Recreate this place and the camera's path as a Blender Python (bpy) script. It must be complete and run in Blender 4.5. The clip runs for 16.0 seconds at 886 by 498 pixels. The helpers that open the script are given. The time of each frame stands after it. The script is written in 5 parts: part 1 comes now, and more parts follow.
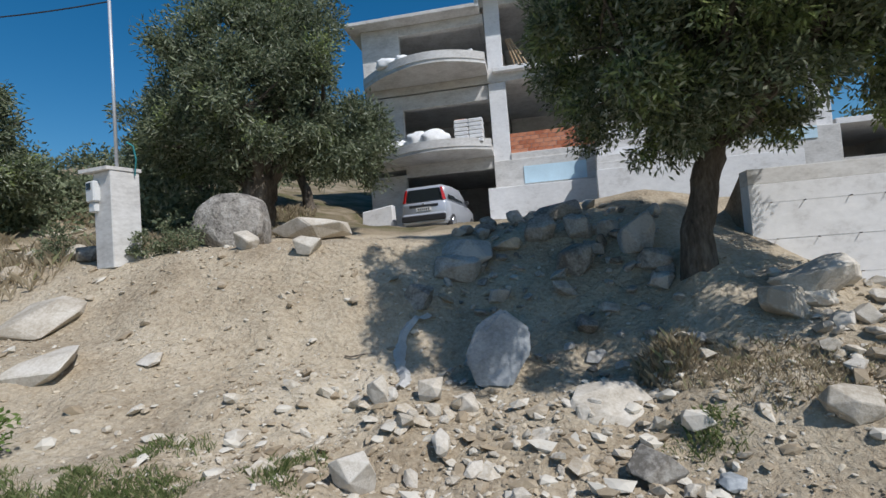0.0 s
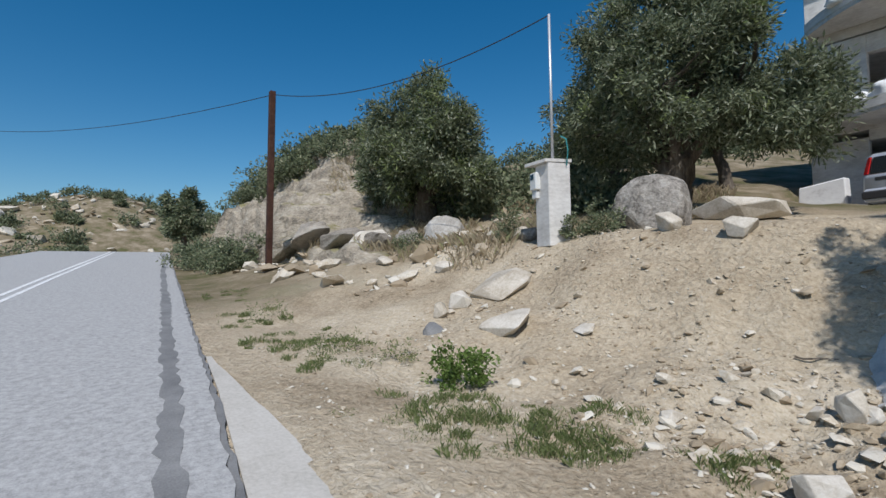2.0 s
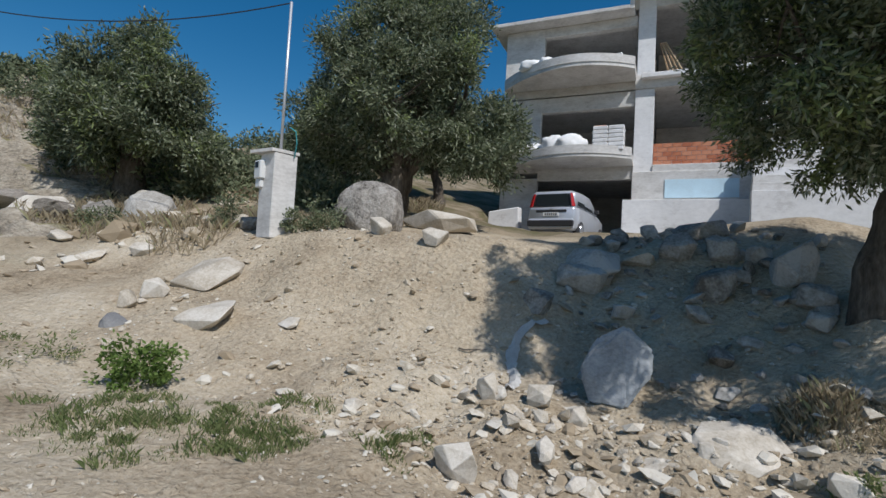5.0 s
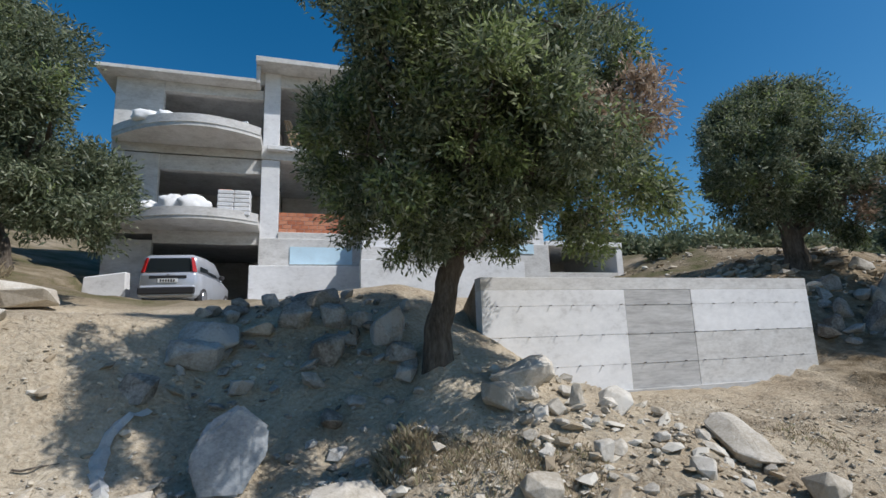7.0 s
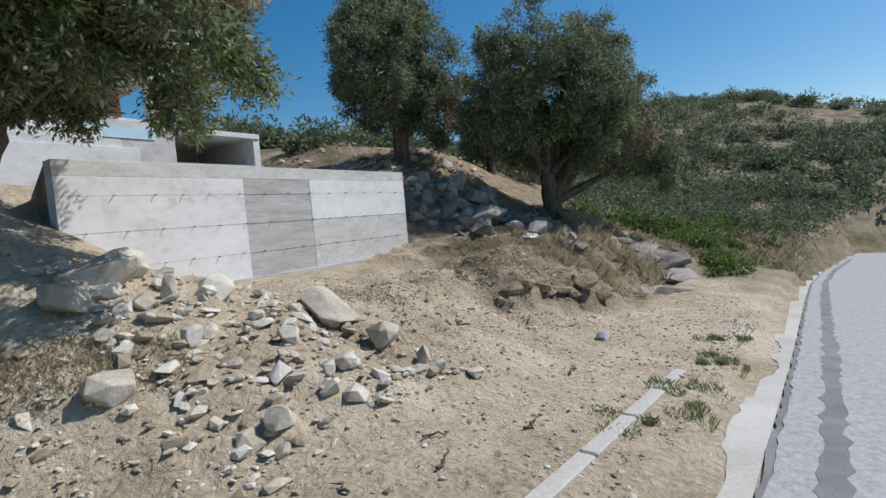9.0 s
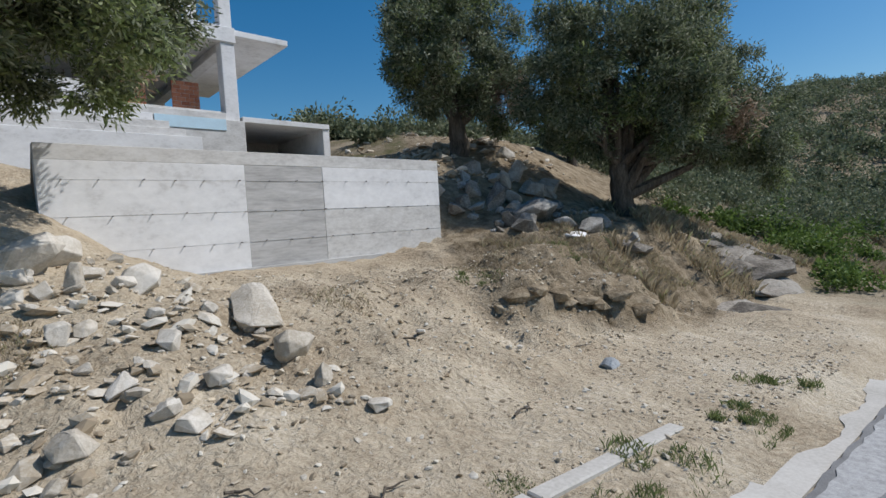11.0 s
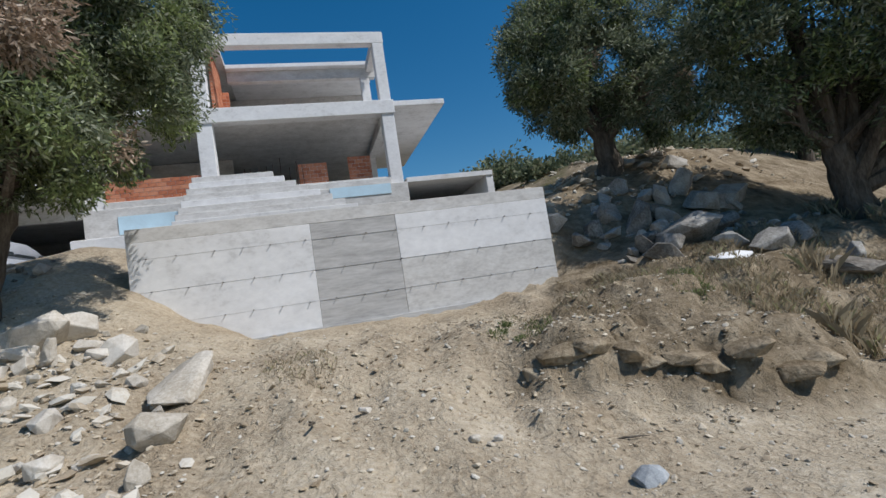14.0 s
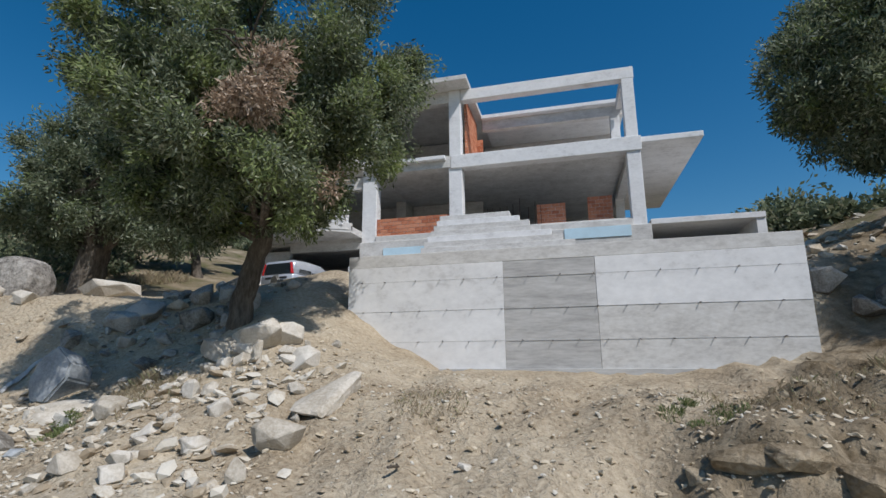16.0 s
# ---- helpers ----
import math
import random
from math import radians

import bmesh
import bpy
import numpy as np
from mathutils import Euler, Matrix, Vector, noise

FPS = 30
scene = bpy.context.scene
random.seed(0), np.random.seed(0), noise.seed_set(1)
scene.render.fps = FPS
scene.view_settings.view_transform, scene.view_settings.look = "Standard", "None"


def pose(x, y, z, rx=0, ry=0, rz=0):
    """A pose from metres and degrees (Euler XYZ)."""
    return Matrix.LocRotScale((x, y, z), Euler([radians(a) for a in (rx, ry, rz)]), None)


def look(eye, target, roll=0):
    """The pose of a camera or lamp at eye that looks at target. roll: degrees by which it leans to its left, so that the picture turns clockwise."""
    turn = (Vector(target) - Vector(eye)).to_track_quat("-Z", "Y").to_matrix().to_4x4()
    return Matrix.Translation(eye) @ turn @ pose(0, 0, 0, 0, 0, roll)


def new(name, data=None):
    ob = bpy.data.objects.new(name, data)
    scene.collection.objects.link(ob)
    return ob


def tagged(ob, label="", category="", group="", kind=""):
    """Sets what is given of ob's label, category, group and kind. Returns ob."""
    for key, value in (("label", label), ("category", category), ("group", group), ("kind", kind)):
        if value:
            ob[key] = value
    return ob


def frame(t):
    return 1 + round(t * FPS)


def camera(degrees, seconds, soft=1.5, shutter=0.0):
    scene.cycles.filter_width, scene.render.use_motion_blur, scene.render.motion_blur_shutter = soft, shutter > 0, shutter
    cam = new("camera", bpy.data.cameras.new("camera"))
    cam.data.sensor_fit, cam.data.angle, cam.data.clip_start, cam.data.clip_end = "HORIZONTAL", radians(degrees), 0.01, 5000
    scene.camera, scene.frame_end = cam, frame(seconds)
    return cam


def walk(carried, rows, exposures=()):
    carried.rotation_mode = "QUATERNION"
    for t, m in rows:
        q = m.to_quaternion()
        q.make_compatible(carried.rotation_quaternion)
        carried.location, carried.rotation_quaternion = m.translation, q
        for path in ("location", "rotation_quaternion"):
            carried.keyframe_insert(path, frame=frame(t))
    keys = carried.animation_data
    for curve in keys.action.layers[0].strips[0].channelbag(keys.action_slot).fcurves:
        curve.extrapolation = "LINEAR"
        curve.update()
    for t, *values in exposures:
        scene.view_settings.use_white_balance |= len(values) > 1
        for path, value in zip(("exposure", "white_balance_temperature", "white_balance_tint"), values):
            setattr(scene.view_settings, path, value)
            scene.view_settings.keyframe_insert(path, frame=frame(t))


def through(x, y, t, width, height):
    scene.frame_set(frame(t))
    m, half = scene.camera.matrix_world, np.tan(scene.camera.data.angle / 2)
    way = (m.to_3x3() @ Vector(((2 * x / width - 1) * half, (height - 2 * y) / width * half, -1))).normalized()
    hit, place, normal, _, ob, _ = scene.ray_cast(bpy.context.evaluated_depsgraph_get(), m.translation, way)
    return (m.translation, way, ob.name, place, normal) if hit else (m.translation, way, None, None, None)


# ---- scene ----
cam = camera(83.3, 16.0)
PATH = [
    (0, (0.248, -0.203, 1.759), (-0.1, 1.764, 1.847), -4.3),
    (0.5, (0.124, -0.151, 1.715), (-0.57, 1.722, 1.817), -2.6),
    (1, (0.009, -0.146, 1.75), (-1.026, 1.564, 1.84), -1.0),
    (1.5, (-0.07, -0.281, 1.74), (-1.467, 1.149, 1.814), -0.0),
    (2, (-0.056, -0.385, 1.733), (-1.663, 0.801, 1.83), -0.9),
    (2.5, (-0.05, -0.421, 1.732), (-1.744, 0.635, 1.854), 0.5),
    (3, (-0.061, -0.374, 1.719), (-1.67, 0.803, 1.888), 0.9),
    (3.2, (-0.055, -0.33, 1.711), (-1.584, 0.946, 1.892), 1.5),
    (5.3, (0.214, -0.245, 1.759), (-0.411, 1.654, 1.838), 0.7),
    (5.5, (0.203, -0.223, 1.782), (-0.279, 1.717, 1.843), -1.3),
    (6, (0.195, -0.175, 1.797), (0.152, 1.824, 1.842), -0.9),
    (6.5, (0.248, -0.193, 1.826), (0.606, 1.763, 2.033), -1.9),
    (7, (0.37, -0.225, 1.855), (0.942, 1.656, 2.216), -2.0),
    (7.5, (0.437, -0.319, 1.863), (1.207, 1.47, 2.317), -2.6),
    (8, (0.612, -0.338, 1.773), (1.821, 1.241, 1.986), -2.7),
    (8.5, (0.709, -0.395, 1.727), (2.223, 0.912, 1.715), -4.3),
    (9, (0.905, -0.447, 1.689), (2.531, 0.711, 1.56), -4.7),
    (9.2, (1.011, -0.429, 1.675), (2.648, 0.713, 1.548), -1.9),
    (11.3, (3.27, -1.193, 1.495), (4.604, 0.292, 1.37), -3.6),
    (11.5, (3.513, -1.257, 1.441), (4.874, 0.203, 1.315), -4.3),
    (12, (4.12, -1.307, 1.364), (5.424, 0.206, 1.268), -5.7),
    (12.5, (4.703, -1.339, 1.299), (5.956, 0.22, 1.285), -8.4),
    (13, (5.29, -1.292, 1.262), (6.374, 0.387, 1.339), -7.2),
    (13.5, (5.765, -1.322, 1.228), (6.716, 0.432, 1.362), -6.8),
    (14, (6.228, -1.188, 1.21), (6.756, 0.735, 1.364), -8.8),
    (14.5, (6.753, -1.116, 1.136), (7.267, 0.816, 1.194), -7.7),
    (15, (7.09, -0.844, 1.138), (7.182, 1.148, 1.291), -8.0),
    (15.5, (7.353, -0.781, 1.127), (7.051, 1.176, 1.405), -7.7),
    (16, (7.444, -0.73, 1.14), (6.963, 1.168, 1.546), -0.6),
]
walk(cam, [(t, look(eye, target, roll)) for t, eye, target, roll in PATH],
     [(0, 0.0), (3.0, -0.02), (5.5, -0.1), (6.5, 0.0), (7.5, 0.16), (8.5, 0.2), (9.2, 0.06), (11.5, -0.02), (16, -0.08)])

# ---- light ----
world = bpy.data.worlds.new("sky")
scene.world = world
world.use_nodes = True
SUN_DIR = Vector((1.0, -0.72, 1.5)).normalized()
wn = world.node_tree.nodes
sky = wn.new("ShaderNodeTexSky")
sky.sky_type = "NISHITA"
sky.sun_disc = False
sky.sun_elevation = math.asin(SUN_DIR.z)
sky.sun_rotation = math.atan2(SUN_DIR.x, SUN_DIR.y)
sky.altitude = 300.0
sky.air_density = 1.0
sky.dust_density = 0.8
sky.ozone_density = 1.6
tint = wn.new("ShaderNodeHueSaturation")
tint.inputs["Saturation"].default_value = 1.46
tint.inputs["Hue"].default_value = 0.495
world.node_tree.links.new(sky.outputs[0], tint.inputs["Color"])
world.node_tree.links.new(tint.outputs[0], wn["Background"].inputs[0])
wn["Background"].inputs[1].default_value = 0.098
sun = new("sun", bpy.data.lights.new("sun", "SUN"))
sun.data.energy = 4.0
sun.data.angle = radians(0.53)
sun.data.color = (0.99, 0.97, 0.96)
sun.matrix_world = look((0, 0, 60), Vector((0, 0, 60)) - SUN_DIR)


# ---- materials ----
def material(name, colours, scale=3.0, fine=40.0, rough=0.9, bump=0.3, depth=0.02, metal=0.0, per_object=0.0, spec=0.3, stretch=(1, 1, 1), per_island=0.0):
    """Procedural surface: large patches and fine grain between the given colours, with relief."""
    m = bpy.data.materials.new(name)
    m.use_nodes = True
    n, l = m.node_tree.nodes, m.node_tree.links
    bsdf = n["Principled BSDF"]
    tc = n.new("ShaderNodeTexCoord")
    mp = n.new("ShaderNodeMapping")
    mp.inputs["Scale"].default_value = stretch
    l.new(tc.outputs["Object"], mp.inputs["Vector"])
    big = n.new("ShaderNodeTexNoise")
    big.inputs["Scale"].default_value = scale
    big.inputs["Detail"].default_value = 6.0
    big.inputs["Roughness"].default_value = 0.62
    small = n.new("ShaderNodeTexNoise")
    small.inputs["Scale"].default_value = fine
    small.inputs["Detail"].default_value = 5.0
    small.inputs["Roughness"].default_value = 0.7
    l.new(mp.outputs[0], big.inputs["Vector"])
    l.new(mp.outputs[0], small.inputs["Vector"])
    mix = n.new("ShaderNodeMath")
    mix.operation = "MULTIPLY_ADD"
    mix.inputs[1].default_value = 0.45
    l.new(small.outputs[0], mix.inputs[0])
    half = n.new("ShaderNodeMath")
    half.operation = "MULTIPLY"
    half.inputs[1].default_value = 0.55
    l.new(big.outputs[0], half.inputs[0])
    l.new(half.outputs[0], mix.inputs[2])
    last = mix.outputs[0]
    for source, amount in (("obj", per_object), ("isl", per_island)):
        if amount:
            if source == "obj":
                info = n.new("ShaderNodeObjectInfo").outputs["Random"]
            else:
                info = n.new("ShaderNodeNewGeometry").outputs["Random Per Island"]
            r = n.new("ShaderNodeMath")
            r.operation = "MULTIPLY_ADD"
            r.inputs[1].default_value = amount
            l.new(info, r.inputs[0])
            l.new(last, r.inputs[2])
            s = n.new("ShaderNodeMath")
            s.operation = "SUBTRACT"
            s.inputs[1].default_value = amount / 2
            l.new(r.outputs[0], s.inputs[0])
            last = s.outputs[0]
    ramp = n.new("ShaderNodeValToRGB")
    cr = ramp.color_ramp
    while len(cr.elements) < len(colours):
        cr.elements.new(0.5)
    for i, c in enumerate(colours):
        cr.elements[i].position = 0.37 + 0.26 * i / max(1, len(colours) - 1)
        cr.elements[i].color = (*c, 1)
    l.new(last, ramp.inputs[0])
    l.new(ramp.outputs[0], bsdf.inputs["Base Color"])
    bsdf.inputs["Roughness"].default_value = rough
    bsdf.inputs["Metallic"].default_value = metal
    bsdf.inputs["Specular IOR Level"].default_value = spec
    if bump:
        b = n.new("ShaderNodeBump")
        b.inputs["Strength"].default_value = bump
        b.inputs["Distance"].default_value = depth
        l.new(mix.outputs[0], b.inputs["Height"])
        l.new(b.outputs[0], bsdf.inputs["Normal"])
    return m


def leaf_material(name, dark, light, dry=None, rough=0.62, through=0.25):
    """Foliage: each leaf takes its own tone, and lets a little light through."""
    m = bpy.data.materials.new(name)
    m.use_nodes = True
    n, l = m.node_tree.nodes, m.node_tree.links
    bsdf = n["Principled BSDF"]
    geo = n.new("ShaderNodeNewGeometry")
    ramp = n.new("ShaderNodeValToRGB")
    cr = ramp.color_ramp
    cr.elements[0].color, cr.elements[1].color = (*dark, 1), (*light, 1)
    if dry:
        cr.elements[1].position = 0.86
        cr.elements.new(0.93).color = (*dry, 1)
    l.new(geo.outputs["Random Per Island"], ramp.inputs[0])
    l.new(ramp.outputs[0], bsdf.inputs["Base Color"])
    bsdf.inputs["Roughness"].default_value = rough
    bsdf.inputs["Specular IOR Level"].default_value = 0.25
    tr = n.new("ShaderNodeBsdfTranslucent")
    l.new(ramp.outputs[0], tr.inputs[0])
    mx = n.new("ShaderNodeMixShader")
    mx.inputs[0].default_value = through
    l.new(bsdf.outputs[0], mx.inputs[1])
    l.new(tr.outputs[0], mx.inputs[2])
    l.new(mx.outputs[0], n["Material Output"].inputs[0])
    return m


def plain(name, colour, rough=0.5, metal=0.0, spec=0.5, coat=0.0):
    return material(name, [tuple(c * 0.9 for c in colour), tuple(min(1, c * 1.08) for c in colour)], 2.5, 60, rough, 0.04, 0.003, metal, spec=spec)


DIRT = material("dirt", [(0.275, 0.216, 0.146), (0.41, 0.336, 0.24), (0.505, 0.426, 0.315), (0.60, 0.528, 0.415)], 0.55, 19, 0.97, 0.95, 0.05, spec=0.1)
def crumble(m, scale, distance, strength):
    """A second, coarser relief under the grain: lumps, cracks and runnels."""
    n, l = m.node_tree.nodes, m.node_tree.links
    geo = n.new("ShaderNodeNewGeometry")
    lump = n.new("ShaderNodeTexNoise")
    lump.inputs["Scale"].default_value = scale
    lump.inputs["Detail"].default_value = 9.0
    lump.inputs["Roughness"].default_value = 0.6
    lump.inputs["Distortion"].default_value = 0.6
    l.new(geo.outputs["Position"], lump.inputs["Vector"])
    b = n.new("ShaderNodeBump")
    b.inputs["Strength"].default_value = strength
    b.inputs["Distance"].default_value = distance
    l.new(lump.outputs[0], b.inputs["Height"])
    fine_bump = n["Principled BSDF"].inputs["Normal"].links[0].from_node
    l.new(b.outputs[0], fine_bump.inputs["Normal"])


crumble(DIRT, 7.0, 0.11, 0.85)
BUTTRESS_BROWN = material("buttress_brown", [(0.12, 0.09, 0.06), (0.20, 0.155, 0.108), (0.27, 0.215, 0.155), (0.37, 0.305, 0.23)], 2.0, 20, 0.97, 0.9, 0.05, spec=0.1)
ROCK = material("rock", [(0.15, 0.135, 0.115), (0.27, 0.25, 0.22), (0.36, 0.34, 0.305), (0.46, 0.44, 0.405)], 3.0, 26, 0.92, 0.7, 0.03, per_object=0.22, spec=0.2)
PALE = material("pale_stone", [(0.36, 0.315, 0.25), (0.50, 0.452, 0.38), (0.62, 0.58, 0.515)], 3.0, 30, 0.93, 0.6, 0.025, per_object=0.2, spec=0.2)
PEBBLE = material("pebble", [(0.31, 0.25, 0.175), (0.385, 0.32, 0.235), (0.475, 0.415, 0.33), (0.58, 0.54, 0.465)], 2.0, 30, 0.95, 0.4, 0.02, per_island=0.4, spec=0.15)
BLUESTONE = material("bluish_stone", [(0.22, 0.235, 0.245), (0.33, 0.35, 0.365), (0.45, 0.47, 0.48)], 2.2, 24, 0.9, 0.55, 0.03, spec=0.2)
GRANITE = material("granite", [(0.07, 0.065, 0.058), (0.24, 0.22, 0.195), (0.36, 0.335, 0.30), (0.45, 0.425, 0.385)], 5.0, 22, 0.95, 1.0, 0.06, spec=0.15)
CONCRETE = material("concrete", [(0.44, 0.425, 0.405), (0.57, 0.555, 0.53), (0.66, 0.65, 0.63)], 1.8, 9, 0.9, 0.18, 0.01, spec=0.25, stretch=(1, 1, 2.2))
CONCRETE_PALE = material("pale_concrete", [(0.56, 0.55, 0.54), (0.68, 0.675, 0.67), (0.73, 0.725, 0.72), (0.78, 0.775, 0.77)], 1.6, 9, 0.9, 0.15, 0.01, spec=0.25, stretch=(0.7, 1, 1.1))
CONCRETE_DARK = material("grey_concrete", [(0.34, 0.33, 0.32), (0.45, 0.44, 0.425), (0.54, 0.53, 0.515)], 2.2, 9, 0.9, 0.2, 0.01, spec=0.25, stretch=(0.5, 1, 3.0))
ASPHALT = material("asphalt", [(0.26, 0.258, 0.254), (0.36, 0.358, 0.353), (0.46, 0.458, 0.45)], 16.0, 70, 0.93, 0.6, 0.012, spec=0.2)
TAR = material("tar_patch", [(0.13, 0.13, 0.132), (0.19, 0.19, 0.19), (0.25, 0.25, 0.247)], 2.0, 70, 0.85, 0.5, 0.012, spec=0.3)
GUTTER = material("gutter_concrete", [(0.38, 0.36, 0.32), (0.48, 0.455, 0.415), (0.55, 0.53, 0.49)], 0.9, 30, 0.92, 0.25, 0.01, spec=0.2)
PAINT = material("road_paint", [(0.5, 0.5, 0.5), (0.68, 0.68, 0.67), (0.76, 0.76, 0.75)], 4.0, 60, 0.75, 0.2, 0.003)
BRICK = material("red_brick", [(0.36, 0.12, 0.065), (0.48, 0.18, 0.095), (0.56, 0.25, 0.15)], 6, 50, 0.9, 0.3, 0.006, per_object=0.3)
BARK = material("olive_bark", [(0.055, 0.045, 0.036), (0.12, 0.10, 0.08), (0.20, 0.175, 0.145)], 5, 26, 0.97, 1.0, 0.05, stretch=(1, 1, 0.25), spec=0.1)
BLUE = plain("light_blue_board", (0.52, 0.70, 0.80), 0.8)
WHITE_SACK = material("white_sack", [(0.66, 0.66, 0.65), (0.78, 0.78, 0.77), (0.83, 0.83, 0.82)], 3, 30, 0.85, 0.35, 0.02)
RUST = material("rusty_steel", [(0.03, 0.013, 0.009), (0.055, 0.024, 0.016), (0.085, 0.04, 0.026)], 5, 40, 0.85, 0.3, 0.006, spec=0.3)
STEEL = plain("galvanised_steel", (0.62, 0.63, 0.65), 0.45, 0.6)
BAR = plain("dark_rebar", (0.07, 0.05, 0.04), 0.8, 0.3)
SILVER = plain("silver_paint", (0.50, 0.525, 0.57), 0.32, 0.35)
BLACK = plain("black_plastic", (0.025, 0.025, 0.028), 0.6)
GLASS = plain("dark_glass", (0.02, 0.026, 0.03), 0.08, 0.0, 0.8)
RED = plain("red_lens", (0.45, 0.02, 0.02), 0.25)
CHROME = plain("wheel_rim", (0.45, 0.46, 0.48), 0.35, 0.8)
PLATE = plain("number_plate_white", (0.75, 0.76, 0.76), 0.5)
METER = plain("meter_grey", (0.62, 0.63, 0.62), 0.5)
WOOD = material("scrap_wood", [(0.22, 0.14, 0.08), (0.36, 0.25, 0.15), (0.46, 0.35, 0.23)], 4, 40, 0.9, 0.4, 0.01, stretch=(1, 1, 0.2), per_object=0.3)
CLOTH = material("white_cloth", [(0.62, 0.61, 0.58), (0.76, 0.75, 0.73), (0.82, 0.82, 0.8)], 6, 40, 0.9, 0.4, 0.01)
CABLE = plain("black_cable", (0.02, 0.02, 0.022), 0.6)
OLIVE = leaf_material("olive_leaf", (0.05, 0.07, 0.034), (0.245, 0.278, 0.168), (0.39, 0.41, 0.31), through=0.36)
OLIVE_LIGHT = leaf_material("fresh_olive_leaf", (0.10, 0.137, 0.046), (0.30, 0.355, 0.148), (0.42, 0.45, 0.29), through=0.42)
OLIVE_DRY = leaf_material("withered_leaf", (0.25, 0.175, 0.12), (0.52, 0.40, 0.30), (0.64, 0.53, 0.42), 0.8)
# tones lightened and greyed to carry the far hills' haze as colour
MAQUIS = leaf_material("shrub_leaf", (0.075, 0.095, 0.05), (0.23, 0.265, 0.155), (0.33, 0.32, 0.21), through=0.3)
BRIGHT = leaf_material("bright_shrub_leaf", (0.07, 0.12, 0.025), (0.18, 0.26, 0.07), through=0.35)
GRASS = leaf_material("green_grass", (0.10, 0.14, 0.045), (0.24, 0.28, 0.12), (0.42, 0.37, 0.22), through=0.45)
DRYGRASS = leaf_material("dry_grass", (0.24, 0.19, 0.12), (0.46, 0.39, 0.27), (0.34, 0.34, 0.18), 0.8, through=0.45)


# ---- builders ----
def mesh_of(name, bm, mat, smooth=False):
    me = bpy.data.meshes.new(name)
    bm.to_mesh(me)
    bm.free()
    me.materials.append(mat)
    if smooth:
        me.shade_smooth()
    return me


def part(name, bm, mat, parent=None, label="", smooth=False):
    ob = new(name, mesh_of(name, bm, mat, smooth))
    if parent is not None:
        ob.parent = parent
    if label:
        ob["label"] = label
    return ob


def thing(name, label, category, at=(0, 0, 0), turn=0.0, group="", kind=""):
    ob = new(name)
    ob.matrix_world = pose(*at, 0, 0, turn)
    return tagged(ob, label, category, group, kind)


def box(bm, x0, x1, y0, y1, z0, z1, bevel=0.0):
    r = bmesh.ops.create_cube(bm, size=1.0, matrix=Matrix.Translation(((x0 + x1) / 2, (y0 + y1) / 2, (z0 + z1) / 2)) @ Matrix.Diagonal((x1 - x0, y1 - y0, z1 - z0, 1)))
    if bevel:
        bmesh.ops.bevel(bm, geom=list({e for v in r["verts"] for e in v.link_edges}), offset=bevel, segments=1, affect="EDGES")
    return bm


def a_box(*span, bevel=0.0):
    return box(bmesh.new(), *span, bevel=bevel)


def prism(bm, outline, z0, z1):
    """A slab with the given plan."""
    lo = [bm.verts.new((x, y, z0)) for x, y in outline]
    hi = [bm.verts.new((x, y, z1)) for x, y in outline]
    bm.faces.new(hi)
    bm.faces.new(lo[::-1])
    k = len(outline)
    for i in range(k):
        bm.faces.new((lo[i], lo[(i + 1) % k], hi[(i + 1) % k], hi[i]))
    bmesh.ops.recalc_face_normals(bm, faces=bm.faces[:])
    return bm


def tube(bm, points, radii, sides=8, jitter=0.0, rng=None):
    """A tapered limb along the points."""
    rings = []
    pts = [Vector(p) for p in points]
    for i, p in enumerate(pts):
        d = (pts[min(i + 1, len(pts) - 1)] - pts[max(i - 1, 0)]).normalized()
        a = d.orthogonal().normalized()
        if i and rings:
            a = (prev - d * prev.dot(d)).normalized()
        prev = a
        b = d.cross(a)
        ring = []
        for k in range(sides):
            t = 2 * math.pi * k / sides
            r = radii[i] * (1 + (rng.uniform(-jitter, jitter) if rng else 0))
            ring.append(bm.verts.new(p + (a * math.cos(t) + b * math.sin(t)) * r))
        rings.append(ring)
    for r0, r1 in zip(rings, rings[1:]):
        for k in range(sides):
            bm.faces.new((r0[k], r0[(k + 1) % sides], r1[(k + 1) % sides], r1[k]))
    bm.faces.new(rings[0][::-1])
    bm.faces.new(rings[-1])
    return bm


def sheet(name, verts, faces, mat, smooth=False):
    me = bpy.data.meshes.new(name)
    me.from_pydata(verts, [], faces)
    me.materials.append(mat)
    if smooth:
        me.shade_smooth()
    me.update()
    return me


def bumps(x, y, scale, seed=0.0):
    return noise.noise(Vector((x * scale + seed, y * scale - seed * 0.7, seed * 1.3)))


# ---- the lie of the land ----
def road_level(x):
    """The road climbs towards -x, over a crest some 45 m off, and falls towards +x."""
    if x > -42:
        return 0.18 - 0.082 * x if x < 30 else -2.28 - 0.05 * (x - 30)
    return 0.18 + 0.082 * 42 - 0.0009 * (x + 42) ** 2 if x > -90 else 1.55


EDGE_X = [-400, -90, -42, -20, -13.5, -7.5, -5.5, -3.1, 0.0, 4.2, 8.6, 16.0, 22.0, 30.0, 43.0, 64.0, 400.0]
EDGE_Y = [46.0, 13.0, 5.2, 2.45, 1.68, 0.95, 0.72, 0.38, 0.06, -0.24, -0.41, -0.63, -0.85, -1.5, -3.4, -14.0, -240.0]


def lerp(x, xs, ys):
    if x <= xs[0]:
        return ys[0]
    for i in range(1, len(xs)):
        if x < xs[i]:
            f = (x - xs[i - 1]) / (xs[i] - xs[i - 1])
            return ys[i - 1] + (ys[i] - ys[i - 1]) * f
    return ys[-1]


